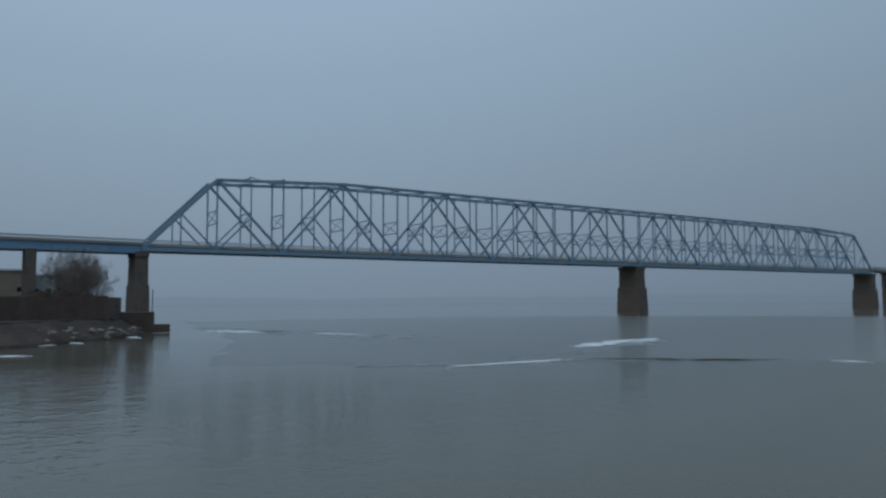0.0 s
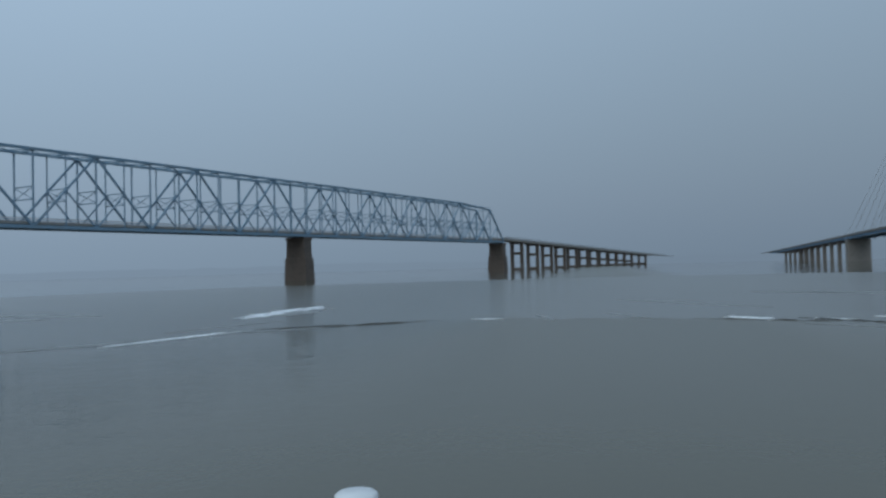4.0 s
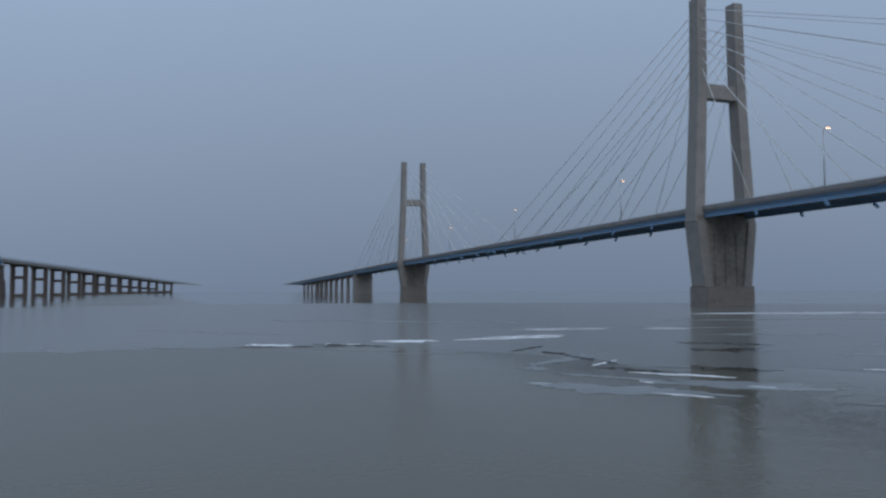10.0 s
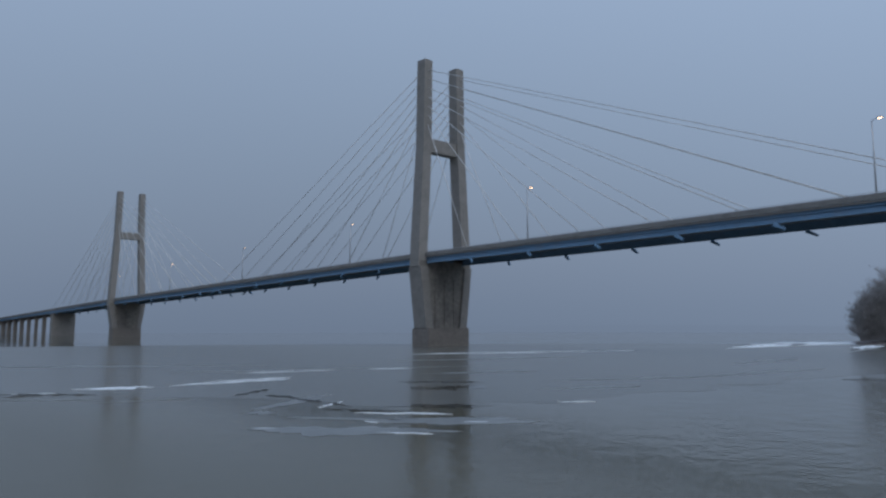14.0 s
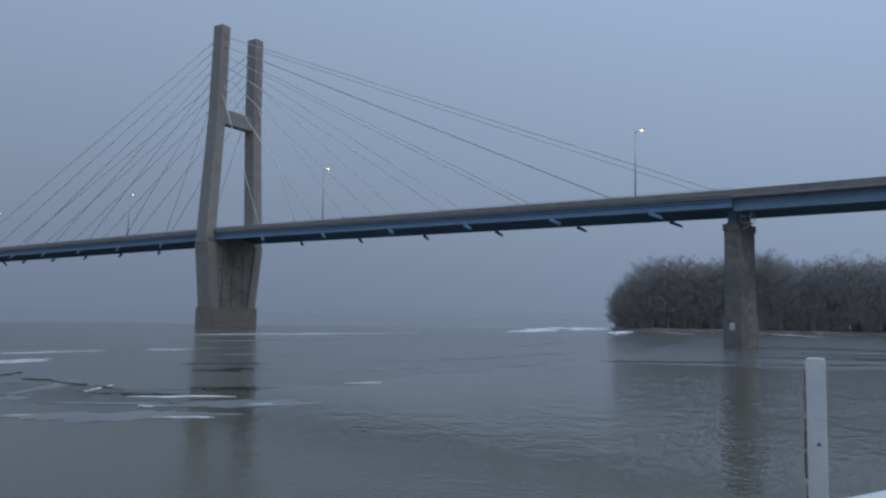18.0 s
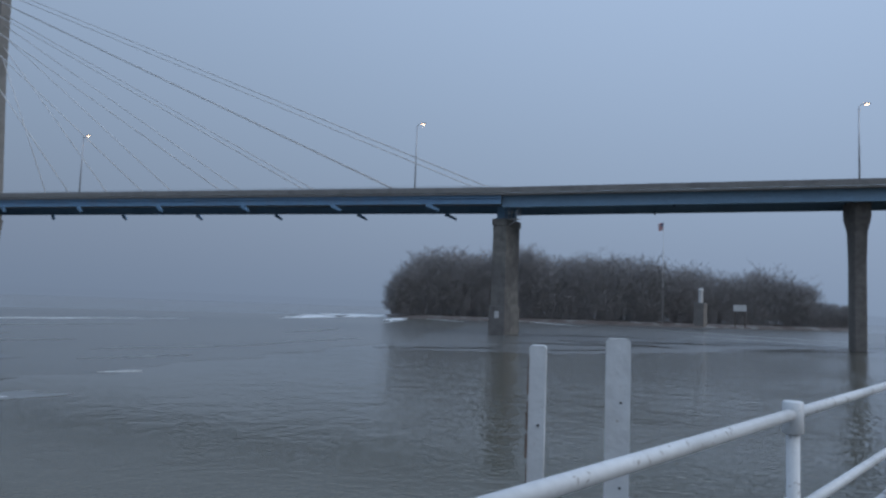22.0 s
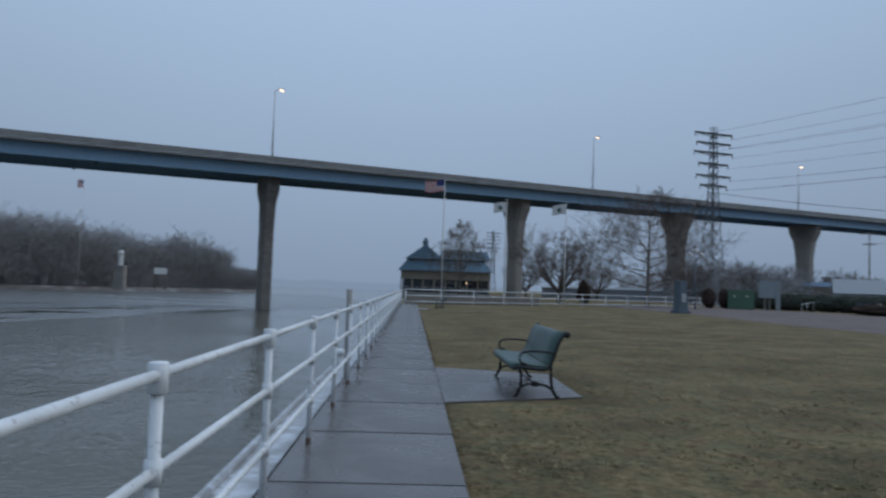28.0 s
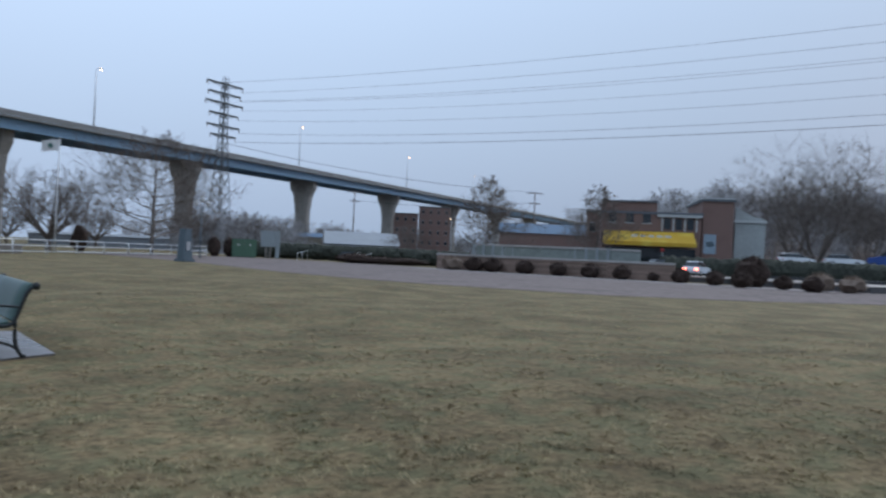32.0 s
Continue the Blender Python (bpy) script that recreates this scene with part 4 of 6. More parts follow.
# ---- riverside pavilion ----
def pavilion():
    ob = thing("pavilion", "riverside pavilion with two-tier teal metal hip roofs and cupola", "building", spot(2.6, 150, 0, -2.6))
    part("base_wall", box(-8.8, 9.2, 1.6, 13, -1, 3.25), GLASS_DARK, ob, "dark glazed lower storey")
    part("terrace", box(-9.4, 9.6, -1.2, 1.6, -1, 0.5), CONCRETE, ob)
    for i in range(9):
        part("veranda_post", box(-9.1 + i * 2.28 - 0.14, -9.1 + i * 2.28 + 0.14, 0.1, 0.38, 0.5, 3.25), TAN, ob)
    for z in (1.0, 1.5):
        part("veranda_rail", beam((-9.2, 0.2, z), (9.3, 0.2, z), 0.08, 0.1), GALV, ob)
    part("wall", box(-9.2, 9.4, 0, 13, 3.25, 5.2), TAN, ob, "tan boarded upper wall")
    hip = lambda x0, x1, y0, y1, z0, ix, iy, z1: loft([[(x0, y0, z0), (x1, y0, z0), (x1, y1, z0), (x0, y1, z0)], [(x0 + ix, y0 + iy, z1), (x1 - ix, y0 + iy, z1), (x1 - ix, y1 - iy, z1), (x0 + ix, y1 - iy, z1)]])
    part("lower_roof", hip(-9.8, 9.8, -0.8, 13.8, 5.0, 1.6, 2.6, 7.2), TEAL, ob)
    part("clerestory", box(-8.0, 8.2, 2.0, 11, 7.0, 7.6), GLASS_DARK, ob)
    part("long_roof", hip(-1.5, 9.4, 1.4, 11.6, 7.5, 0.4, 4.9, 9.6), TEAL, ob)
    tower = part("tower_roof", hip(-8.5, -0.4, 1.2, 9.2, 7.5, 3.5, 3.5, 10.4), TEAL, ob)
    part("cupola", box(-5.0, -3.9, 4.7, 5.7, 10.2, 11.2, bevel=0.05), TEAL, tower)
    part("cupola_roof", hip(-5.2, -3.7, 4.5, 5.9, 11.2, 0.65, 0.6, 12.2), TEAL, tower)
    for i in range(9):
        x = -9.2 + i * 2.4
        part("roof_seam", beam((x, -0.8, 5.06), (x * 0.86, 1.8, 7.24), 0.06, 0.08), TEAL, ob)
    for x in (4.4,):
        part("wall_lamp", box(x - 0.12, x + 0.12, -0.3, -0.06, 2.6, 2.8, bevel=0.04), DIM_LAMP, ob, "small lit wall lamp")
    return ob


pavilion()
solid("retaining_wall", prism([(-0.6, 67.2), (2.2, 69.4), (14.0, 78.6), (13.6, 79.2), (-0.6, 68.2)], -0.5, 0.75), DARK_PIER, "low dark retaining wall behind the white fence", "wall", kind="structure")

# ---- lattice pylon and lines ----
PYLON_STEEL = mat("dull_weathered_lattice_steel", (0.10, 0.105, 0.11), 0.6, 0.2, 0.15, 8, 1, 0.1)


def pylon(m):
    ob = thing("pylon", "grey steel lattice power pylon with six crossarms", "pylon", m, "power pylons")
    H = 44.0
    w = lambda z: 2.3 - 1.55 * min(1, z / 30) if z < 30 else 0.75 - 0.25 * (z - 30) / 14
    for sx in (-1, 1):
        for sy in (-1, 1):
            bm = bmesh.new()
            for a, b in ((-1, 15), (15, 30), (30, H)):
                beam((sx * w(max(a, 0)), sy * w(max(a, 0)), a), (sx * w(b), sy * w(b), b), 0.2, 0.2, bm)
            part("leg", bm, PYLON_STEEL, ob)
    zs = [0, 4, 8, 12, 15.5, 19, 22, 25, 28, 30.5, 33, 35.5, 38, 40.5, 43]
    for a, b in zip(zs, zs[1:]):
        for s1, s2 in (((-1, -1), (1, -1)), ((1, -1), (1, 1)), ((1, 1), (-1, 1)), ((-1, 1), (-1, -1))):
            bm = beam((s1[0] * w(a), s1[1] * w(a), a), (s2[0] * w(b), s2[1] * w(b), b), 0.1, 0.1)
            beam((s2[0] * w(a), s2[1] * w(a), a), (s1[0] * w(b), s1[1] * w(b), b), 0.1, 0.1, bm)
            part("bracing", bm, PYLON_STEEL, ob)
    for k, z in enumerate((42.2, 39.8, 37.4, 34.6, 31.6, 29.2)):
        reach = (5.5, 5.0, 5.7, 4.4, 5.0, 3.9)[k]
        bm = beam((-reach, 0, z), (reach, 0, z), 0.4, 0.45)
        beam((-reach, 0, z), (0, 0, z - 0.9), 0.14, 0.14, bm)
        beam((reach, 0, z), (0, 0, z - 0.9), 0.14, 0.14, bm)
        arm = part("crossarm", bm, PYLON_STEEL, ob)
        for sx in (-1, 1):
            part("insulator", tube(((sx * reach, 0, z - 0.1), (sx * reach, 0, z - 0.9)), [0.1, 0.16], 6), DARK_PIER, arm)
    return ob


PYLON_A, PYLON_B = spot(22.85, 190, 0, 16), pose(150, -42, 0, 0, 0, -20)
first_pylon = pylon(PYLON_A)
copy_thing(first_pylon, PYLON_B)
copy_thing(first_pylon, spot(6.3, 520, 0, 10))
LINE = mat("black_cable", (0.02, 0.02, 0.022), 0.6, 0, 0.1, 4, 1, 0)


def wire(a, b, sag, r, label="sagging black overhead power line"):
    pts = [Vector(a).lerp(Vector(b), i / 16) - Vector((0, 0, sag * 4 * (i / 16) * (1 - i / 16))) for i in range(17)]
    solid("power_line", tube(pts, r, 4), LINE, label, "power line", group="power lines")


for z, reach, sag, r in ((42.0, 5.5, 3.0, 0.03), (39.8, 5.0, 3.4, 0.026), (37.4, 5.7, 4.0, 0.026), (34.6, 4.4, 4.2, 0.026), (31.4, 5.0, 4.0, 0.034), (29.0, 3.9, 3.4, 0.045)):
    sides = (1, -1) if z > 41 or z == 37.4 else (1,)
    for sx in sides:
        wire(PYLON_A @ Vector((sx * reach, 0, z - 0.8)), PYLON_B @ Vector((sx * reach, 0, z - 0.8)), sag, r)


def utility_pole(m, height):
    ob = thing("utility_pole", "weathered timber utility pole with two crossarms", "utility pole", m, "utility poles")
    part("pole", tube(((0, 0, -1), (0, 0, height)), [0.26, 0.16], 8), BARK, ob)
    for z in (height - 0.4, height - 3.6):
        arm = part("crossarm", beam((-2.6 if z > height - 1 else -1.7, 0, z), (2.6 if z > height - 1 else 1.7, 0, z), 0.2, 0.26), BARK, ob)
        for x in (-1.5, -0.6, 0.6, 1.5):
            part("insulator", tube(((x, 0, z + 0.1), (x, 0, z + 0.35)), [0.07, 0.05], 6), GALV, arm)
    return ob


pole_a = utility_pole(spot(47.26, 225, 0, -30), 22.5)
copy_thing(pole_a, spot(33.0, 250, 0, -30))
for off in (-1.5, 1.5):
    wire(spot(33.0, 250) @ Vector((off, 0, 19.2)), spot(47.26, 225) @ Vector((off, 0, 19.2)), 1.5, 0.03)

for off in (-1.6, 1.6):
    wire(PYLON_A @ Vector((off, 0, 27.5)), spot(47.26, 225, 0, -30) @ Vector((off, 0, 22.4)), 2.0, 0.028)

# ---- park furniture by the path ----
SLATE = mat("blue_grey_metal", (0.07, 0.10, 0.12), 0.5, 0, 0.15, 6, 1, 0.1)
UTIL_GREEN = mat("utility_green_paint", (0.06, 0.13, 0.08), 0.5, 0, 0.12, 6, 1, 0.1)
UTIL_GREY = mat("utility_grey_paint", (0.25, 0.28, 0.29), 0.5, 0, 0.12, 6, 1, 0.1)
mon = thing("monument", "blue-grey tapered metal monument on a square plinth", "monument", pose(25.0, 66.2, 0, 0, 0, 20))
part("base", box(-0.65, 0.65, -0.65, 0.65, -0.05, 0.22, bevel=0.03), SLATE, mon)
part("shaft", loft([[(sx * w, sy * w, z) for sx, sy in ((-1, -1), (1, -1), (1, 1), (-1, 1))] for z, w in ((0.2, 0.50), (1.2, 0.43), (3.0, 0.38))]), SLATE, mon)
part("plaque", box(-0.22, 0.22, -0.48, -0.42, 1.0, 1.8), GALV, mon)
cab = thing("utility_box", "large dull green utility cabinet beside the path", "utility box", pose(47.2, 101.8, 0, 0, 0, -25))
part("body", box(-1.75, 1.75, -0.9, 0.9, 0, 2.7, bevel=0.06), UTIL_GREEN, cab)
for x in (-0.85, 0.85):
    d = part("door", box(x - 0.8, x + 0.8, -0.95, -0.905, 0.15, 2.5, bevel=0.01), UTIL_GREEN, cab)
    part("notice", box(x - 0.12, x + 0.12, -0.965, -0.955, 1.7, 1.95), FLAG_WHITE, d)
cab2 = thing("meter_cabinet", "grey electric meter cabinet on two dark legs", "utility box", pose(51.6, 103, 0, 0, 0, -28))
part("body", box(-1.1, 1.1, -0.4, 0.4, 1.7, 4.2, bevel=0.05), UTIL_GREY, cab2)
part("leg", box(-0.4, -0.1, -0.2, 0.2, -0.05, 1.75), DARK_PIER, cab2)
part("leg", box(0.2, 0.5, -0.2, 0.2, -0.05, 1.75), DARK_PIER, cab2)
part("pillar", box(1.15, 1.8, -0.5, 0.4, -0.05, 4.3, bevel=0.04), UTIL_GREY, cab2)


def hand_rail(m):
    ob = thing("stair_rail", "short white bent-pipe stair handrail", "railing", m, "stair handrails")
    part("rail", tube(((0, 0, -0.05), (0, 0, 0.95), (0.15, 0, 1.05), (0.7, 0, 1.15), (1.5, 0, 1.5), (1.5, 0, 0.1)), 0.045, 8), WHITE, ob)
    part("stay", tube(((0.7, 0, 1.12), (0.7, 0, -0.05)), 0.04, 8), WHITE, ob)
    return ob


hr = hand_rail(pose(53.5, 97, 0, 0, 0, -20))
for x, y in ((59.5, 92), (61.0, 91), (66.5, 84), (69.5, 81.5)):
    copy_thing(hr, pose(x, y, 0, 0, 0, -25))


def park_lamp(m):
    ob = thing("park_lamp", "black park lamp with white globes", "street lamp", m, "park lamps")
    part("post", tube(((0, 0, -0.05), (0, 0, 0.5), (0, 0, 6.4)), [0.16, 0.09, 0.07], 8), SLATE, ob)
    part("arm", tube(((-0.75, 0, 6.3), (-0.5, 0, 6.1), (0, 0, 6.3), (0.5, 0, 6.1), (0.75, 0, 6.3)), 0.04, 6), SLATE, ob)
    for x in (-0.75, 0, 0.75):
        part("globe", blob((x, 0, 6.75 if x else 7.2), (0.3, 0.3, 0.34), 1, rough=0), FLAG_WHITE, ob)
    return ob


park_lamp(spot(21.7, 95))


# ---- brick planter wall, bushes ----
BUSH = mat("dark_clipped_bush", (0.05, 0.034, 0.028), 0.9, 0, 0.4, 6, 1, 0.5, spec=0.1)
HEDGE = mat("dark_green_hedge", (0.042, 0.045, 0.036), 0.9, 0, 0.4, 4, 0.6, 0.5, spec=0.1)
CAPSTONE = mat("pale_coping_stone", (0.36, 0.34, 0.32), 0.8, 0, 0.15, 5, 0.6, 0.2)


def brick_wall(name, label, pts, top, thick, colour, cap, courses):
    ob = thing(name, label, "wall")
    for (x0, y0), (x1, y1) in zip(pts, pts[1:]):
        a, b = Vector((x0, y0, 0)), Vector((x1, y1, 0))
        d, L = (b - a).normalized(), (b - a).length
        side = Vector((-d.y, d.x, 0)) * thick / 2
        part("core", prism([(p.x, p.y) for p in (a - side, b - side, b + side, a + side)], -0.2, top), colour, ob)
        big = Vector((-d.y, d.x, 0)) * (thick / 2 + 0.12)
        part("coping", prism([(p.x, p.y) for p in (a - big, b - big, b + big, a + big)], top, top + 0.24), cap, ob)
        if courses:
            face = -side if (-side).dot(Vector((-1, -1, 0))) > 0 else side
            for c in range(courses):
                z = (c + 0.5) * top / courses
                part("course", beam(a + face + Vector((0, 0, z)), b + face + Vector((0, 0, z)), 0.05, top / courses - 0.05), colour, ob)
    return ob


brick_wall("planter_wall", "long curved red-brown brick planter wall with pale coping", [(57.9, 69.0), (57.3, 67.0), (59.4, 56), (62.2, 46.5), (65.0, 40.4)], 1.65, 0.5, BRICK, CAPSTONE, 9)
PANEL = mat("pale_green_grey_panel", (0.19, 0.215, 0.20), 0.7, 0, 0.2, 2, 0.5, 0.1)
fw = brick_wall("fountain_wall", "pale green-grey panelled wall with white coping", [(68, 73), (71.5, 64), (76, 56.5), (78.5, 53.8)], 3.2, 0.5, PANEL, CAPSTONE, 0)
for k in range(14):
    f = k / 13
    x, y = 67.75 + f * 8.0, 73 - f * 16.5
    part("pilaster", box(x - 0.5, x - 0.25, y - 0.15, y + 0.15, 0, 3.4), UTIL_GREY, fw)


def bush(m, r, seed, label="round clipped dark brown bush beside the brick path", h=None, leaf=BUSH):
    rs = random.Random(seed)
    ob = thing("bush", label, "bush", m, "clipped bushes")
    h = h or r * 0.85
    part("body", blob((0, 0, h * 0.72), (r * 0.86, r * 0.86, h * 0.8), seed, rough=0.35), leaf, ob)
    v, f = [], []
    for k in range(700):
        d = Vector((rs.gauss(0, 1), rs.gauss(0, 1), rs.gauss(0.25, 0.9))).normalized()
        p = Vector((d.x * r * 0.8, d.y * r * 0.8, max(0.02, h * 0.72 + d.z * h * 0.75)))
        q = p + d * r * rs.uniform(0.1, 0.3) + Vector((rs.uniform(-0.1, 0.1), rs.uniform(-0.1, 0.1), rs.uniform(-0.05, 0.1)))
        s = Vector((-d.y, d.x, 0.2)).normalized() * 0.03
        i = len(v)
        v += [p - s, p + s, q]
        f.append((i, i + 1, i + 2))
    me = bpy.data.meshes.new("twigs")
    me.from_pydata([tuple(p) for p in v], [], f)
    me.materials.append(leaf)
    tagged(part("brush", me, leaf, ob), kind="stuff")
    return ob


shrub = bush(spot(42.8, 83.5, -0.02), 1.2, 1)
for i, (a, r, k) in enumerate(((44.3, 82.5, 1.12), (46.8, 80.5, 1.05), (49.4, 78.5, 1.02), (51.9, 77, 1.05), (54.3, 76, 1.0), (56.6, 76, 0.62), (58.6, 74, 0.98), (61.0, 71, 0.95), (62.8, 68, 1.0), (65.6, 69, 0.85), (67.5, 66, 0.9))):
    copy_thing(shrub, spot(a, r, -0.02, 37 * i) @ Matrix.Scale(k * 0.88, 4))
tagged(copy_thing(shrub, spot(63.5, 73, -0.02, 20) @ Matrix.Diagonal((1.42, 1.42, 1.75, 1))), "tall shaggy dark red-brown bush by the street", "bush")
DRY_BUSH = mat("dry_tan_brush", (0.20, 0.15, 0.12), 0.95, 0, 0.35, 7, 1.0, 0.4, spec=0.1)
dry = bush(spot(41.1, 85, -0.02), 1.35, 17, "pale dry tan bush at the end of the planter", 1.0, DRY_BUSH)
for a, r, k in ((67.9, 68.5, 1.0), (69.9, 70, 0.9)):
    copy_thing(dry, spot(a, r, -0.02, 80) @ Matrix.Scale(k, 4))
bed = bush(spot(33.3, 101, -0.02, -30) @ Matrix.Diagonal((2.3, 1.3, 0.8, 1)), 1.3, 12, "low wide bed of dark brown clipped shrubs")
copy_thing(bed, spot(35.0, 101, -0.02, -34) @ Matrix.Diagonal((1.8, 1.2, 0.75, 1)))
copy_thing(bed, spot(36.8, 101, -0.02, -34) @ Matrix.Diagonal((1.6, 1.2, 0.72, 1)))
cone = bush(spot(13.5, 110, -0.05), 1.2, 4, "tall dark evergreen shrub behind the fence", 2.3)
for a, r in ((22.7, 112), (23.8, 114)):
    copy_thing(cone, spot(a, r, -0.05, 50) @ Matrix.Diagonal((0.9, 0.9, 0.82, 1)))


def hedge(pts, height, seed):
    rs = random.Random(seed)
    bm = bmesh.new()
    for (x0, y0), (x1, y1) in zip(pts, pts[1:]):
        n = max(2, int(math.hypot(x1 - x0, y1 - y0) / 0.8))
        for i in range(n):
            f = i / n
            blob((x0 + (x1 - x0) * f, y0 + (y1 - y0) * f, height * 0.48), (1.3, 1.3, height * rs.uniform(0.5, 0.54)), rs.random() * 50, bm, 0.25)
    solid("hedge", bm, HEDGE, "long dark green hedge in front of the car park", "hedge", kind="stuff")


hedge([(50, 112), (62, 101), (72, 86)], 2.5, 3)
hedge([(66, 83), (72, 78)], 2.3, 4)
hedge([(86, 55), (90, 46), (93, 36), (94, 22)], 2.9, 5)

# ---- car park and street ----
solid("terrace", prism([(88, -5), (400, -5), (400, 110), (150, 110), (100, 90), (90, 66)], -0.3, 0.9), ASPHALT, "raised wet asphalt street and car park", "road", kind="structure")
CAR_WHITE = mat("white_car_paint", (0.66, 0.68, 0.70), 0.25, 0, 0.05, 3, 0.5, 0)
CAR_SILVER = mat("silver_car_paint", (0.34, 0.37, 0.39), 0.25, 0.4, 0.05, 3, 0.5, 0)
CAR_DARK = mat("dark_car_paint", (0.02, 0.028, 0.035), 0.2, 0, 0.05, 3, 0.5, 0)
CAR_BLUE = mat("blue_car_paint", (0.02, 0.06, 0.22), 0.25, 0, 0.05, 3, 0.5, 0)
TYRE = mat("black_rubber", (0.012, 0.012, 0.012), 0.8, 0, 0.1, 10, 2, 0.1)
TAIL_LIT = glow("lit_tail_lamp", (1.0, 0.16, 0.10), 6)
HEAD_LIT = glow("lit_head_lamp", (1.0, 0.86, 0.65), 25)


def car(m, paint, label, lit=False, tall=1.0):
    """A car 4.6 m long, its nose towards +x."""
    ob = thing("car", label, "car", m, "parked cars")
    side = [(-2.25, 0.45), (-2.3, 0.75), (-2.15, 0.98 * tall), (1.0, 0.98 * tall), (2.1, 0.82 * tall), (2.28, 0.62), (2.25, 0.35), (-2.2, 0.33)]
    rings = [[(x, y, z if abs(y) < 0.85 else z * 0.97 + 0.01) for x, z in side] for y in (-0.9, -0.8, 0.8, 0.9)]
    body = part("body", loft(rings), paint, ob)
    roof = [(-2.05, 0.97 * tall), (-1.6, 1.48 * tall), (0.1, 1.52 * tall), (1.0, 0.97 * tall)]
    part("cabin", loft([[(x, y * (0.82 if z > 1.2 else 1), z) for x, z in roof] for y in (-0.86, 0.86)]), GLASS_DARK, body, "dark glazed cabin")
    part("roof", loft([[(-1.62, y, 1.47 * tall), (0.12, y, 1.51 * tall), (0.05, y, 1.56 * tall), (-1.55, y, 1.53 * tall)] for y in (-0.71, 0.71)]), paint, body)
    for x in (-1.4, 1.38):
        for y in (-0.86, 0.86):
            w = part("wheel", tube(((x, y - 0.1, 0.33), (x, y + 0.1, 0.33)), 0.33, 14), TYRE, ob)
            part("rim", tube(((x, y - 0.115, 0.33), (x, y + 0.115, 0.33)), 0.19, 10), GALV, w)
    for y in (-0.68, 0.68):
        part("tail_lamp", box(-2.33, -2.24, y - 0.17, y + 0.17, 0.68, 0.86), TAIL_LIT if lit else FLAG_RED, ob)
        part("head_lamp", box(2.18, 2.30, y - 0.2, y + 0.2, 0.6, 0.72), HEAD_LIT if lit == 2 else GALV, ob)
    return ob


solid("street", prism([(69.5, 64), (69.5, 24), (92, 18), (92, 68)], -0.2, 0.55), ASPHALT, "wet asphalt street behind the planter", "road", kind="structure")
car(spot(59.7, 90, 0.55, 12), CAR_WHITE, "white hatchback with its tail lamps lit", True, 1.1)
solid("car_park", prism([(95.5, 24), (135, 24), (135, 47), (96.5, 47)], 0.5, 2.5), ASPHALT, "raised wet asphalt car park behind the hedge", "road", kind="structure")
w1 = car(spot(66.3, 109, 2.5, -35), CAR_WHITE, "white parked saloon car", False)
copy_thing(w1, spot(69.3, 105.5, 2.5, -62))
car(spot(53.2, 104, 0.9, 160), CAR_SILVER, "silver parked car beyond the planter wall")
d1 = car(spot(57.3, 102, 0.9, -25), CAR_DARK, "dark parked car near the yellow awning")
copy_thing(d1, spot(62.2, 108, 0.9, 20))
copy_thing(d1, spot(33.2, 109, 0, -35))
car(spot(71.9, 107, 2.5, 100), CAR_BLUE, "blue parked van at the car park", False, 1.5)
s1 = car(spot(40.5, 150, 0, 30), CAR_SILVER, "silver car in the far car park")
for a, r in ((38.2, 160), (42.0, 158), (36.4, 165), (46.0, 150)):
    copy_thing(s1, spot(a, r, 0, 30))
car(spot(36.4, 118, 0, 235), CAR_DARK, "dark car with lit headlamps on the street", 2)
solid("parking_bank", prism([(93, 30), (140, 20), (140, 60), (97, 46)], -0.2, 2.0), ASPHALT, "raised bay of the wet car park", "road", kind="structure")

# ---- buildings ----
ROOF = mat("dark_slate_roof", (0.1, 0.11, 0.12), 0.7, 0, 0.2, 5, 0.4, 0.2)
YELLOW = mat("yellow_awning_cloth", (0.50, 0.29, 0.02), 0.7, 0, 0.1, 4, 0.5, 0.1, stain=(0.52, 0.36, 0.05))
TRIM = mat("weathered_pale_trim", (0.40, 0.41, 0.40), 0.7, 0, 0.1, 5, 0.6, 0.1)
SIDING = mat("grey_green_render", (0.30, 0.32, 0.31), 0.8, 0, 0.2, 3, 0.4, 0.1)
BLUE_ROOF = mat("blue_metal_roof", (0.06, 0.11, 0.17), 0.85, 0, 0.15, 3, 0.3, 0.1)
BRICK_FAR = mat("old_brown_brickwork", (0.19, 0.115, 0.095), 0.9, 0, 0.3, 5, 0.3, 0.2, stain=(0.15, 0.095, 0.08))


def house(m, label, w, d, h, wall, roof, rise, cols, rows, z0=0.0, gable=True, category="building"):
    ob = thing("building", label, category, m, "street buildings")
    part("wall", box(-w / 2, w / 2, 0, d, -1, h), wall, ob)
    if gable:
        part("roof", loft([[(x, -0.4, h), (x, d / 2, h + rise), (x, d + 0.4, h), (x, d / 2, h - 0.1)] for x in (-w / 2 - 0.3, w / 2 + 0.3)]), roof, ob)
    else:
        part("roof", box(-w / 2 - 0.25, w / 2 + 0.25, -0.25, d + 0.25, h, h + 0.35), roof, ob)
    for r in range(rows):
        for c in range(cols):
            x = -w / 2 + (c + 0.5) * w / cols
            z = z0 + (r + 0.35) * (h - z0) / rows
            win = part("window", box(x - 0.55, x + 0.55, -0.05, 0.05, z, z + 1.5), GLASS_DARK, ob)
            part("frame", box(x - 0.65, x + 0.65, -0.03, 0.02, z + 1.5, z + 1.65), TRIM, win)
            part("sill", box(x - 0.65, x + 0.65, -0.09, 0.02, z - 0.1, z), TRIM, win)
    return ob


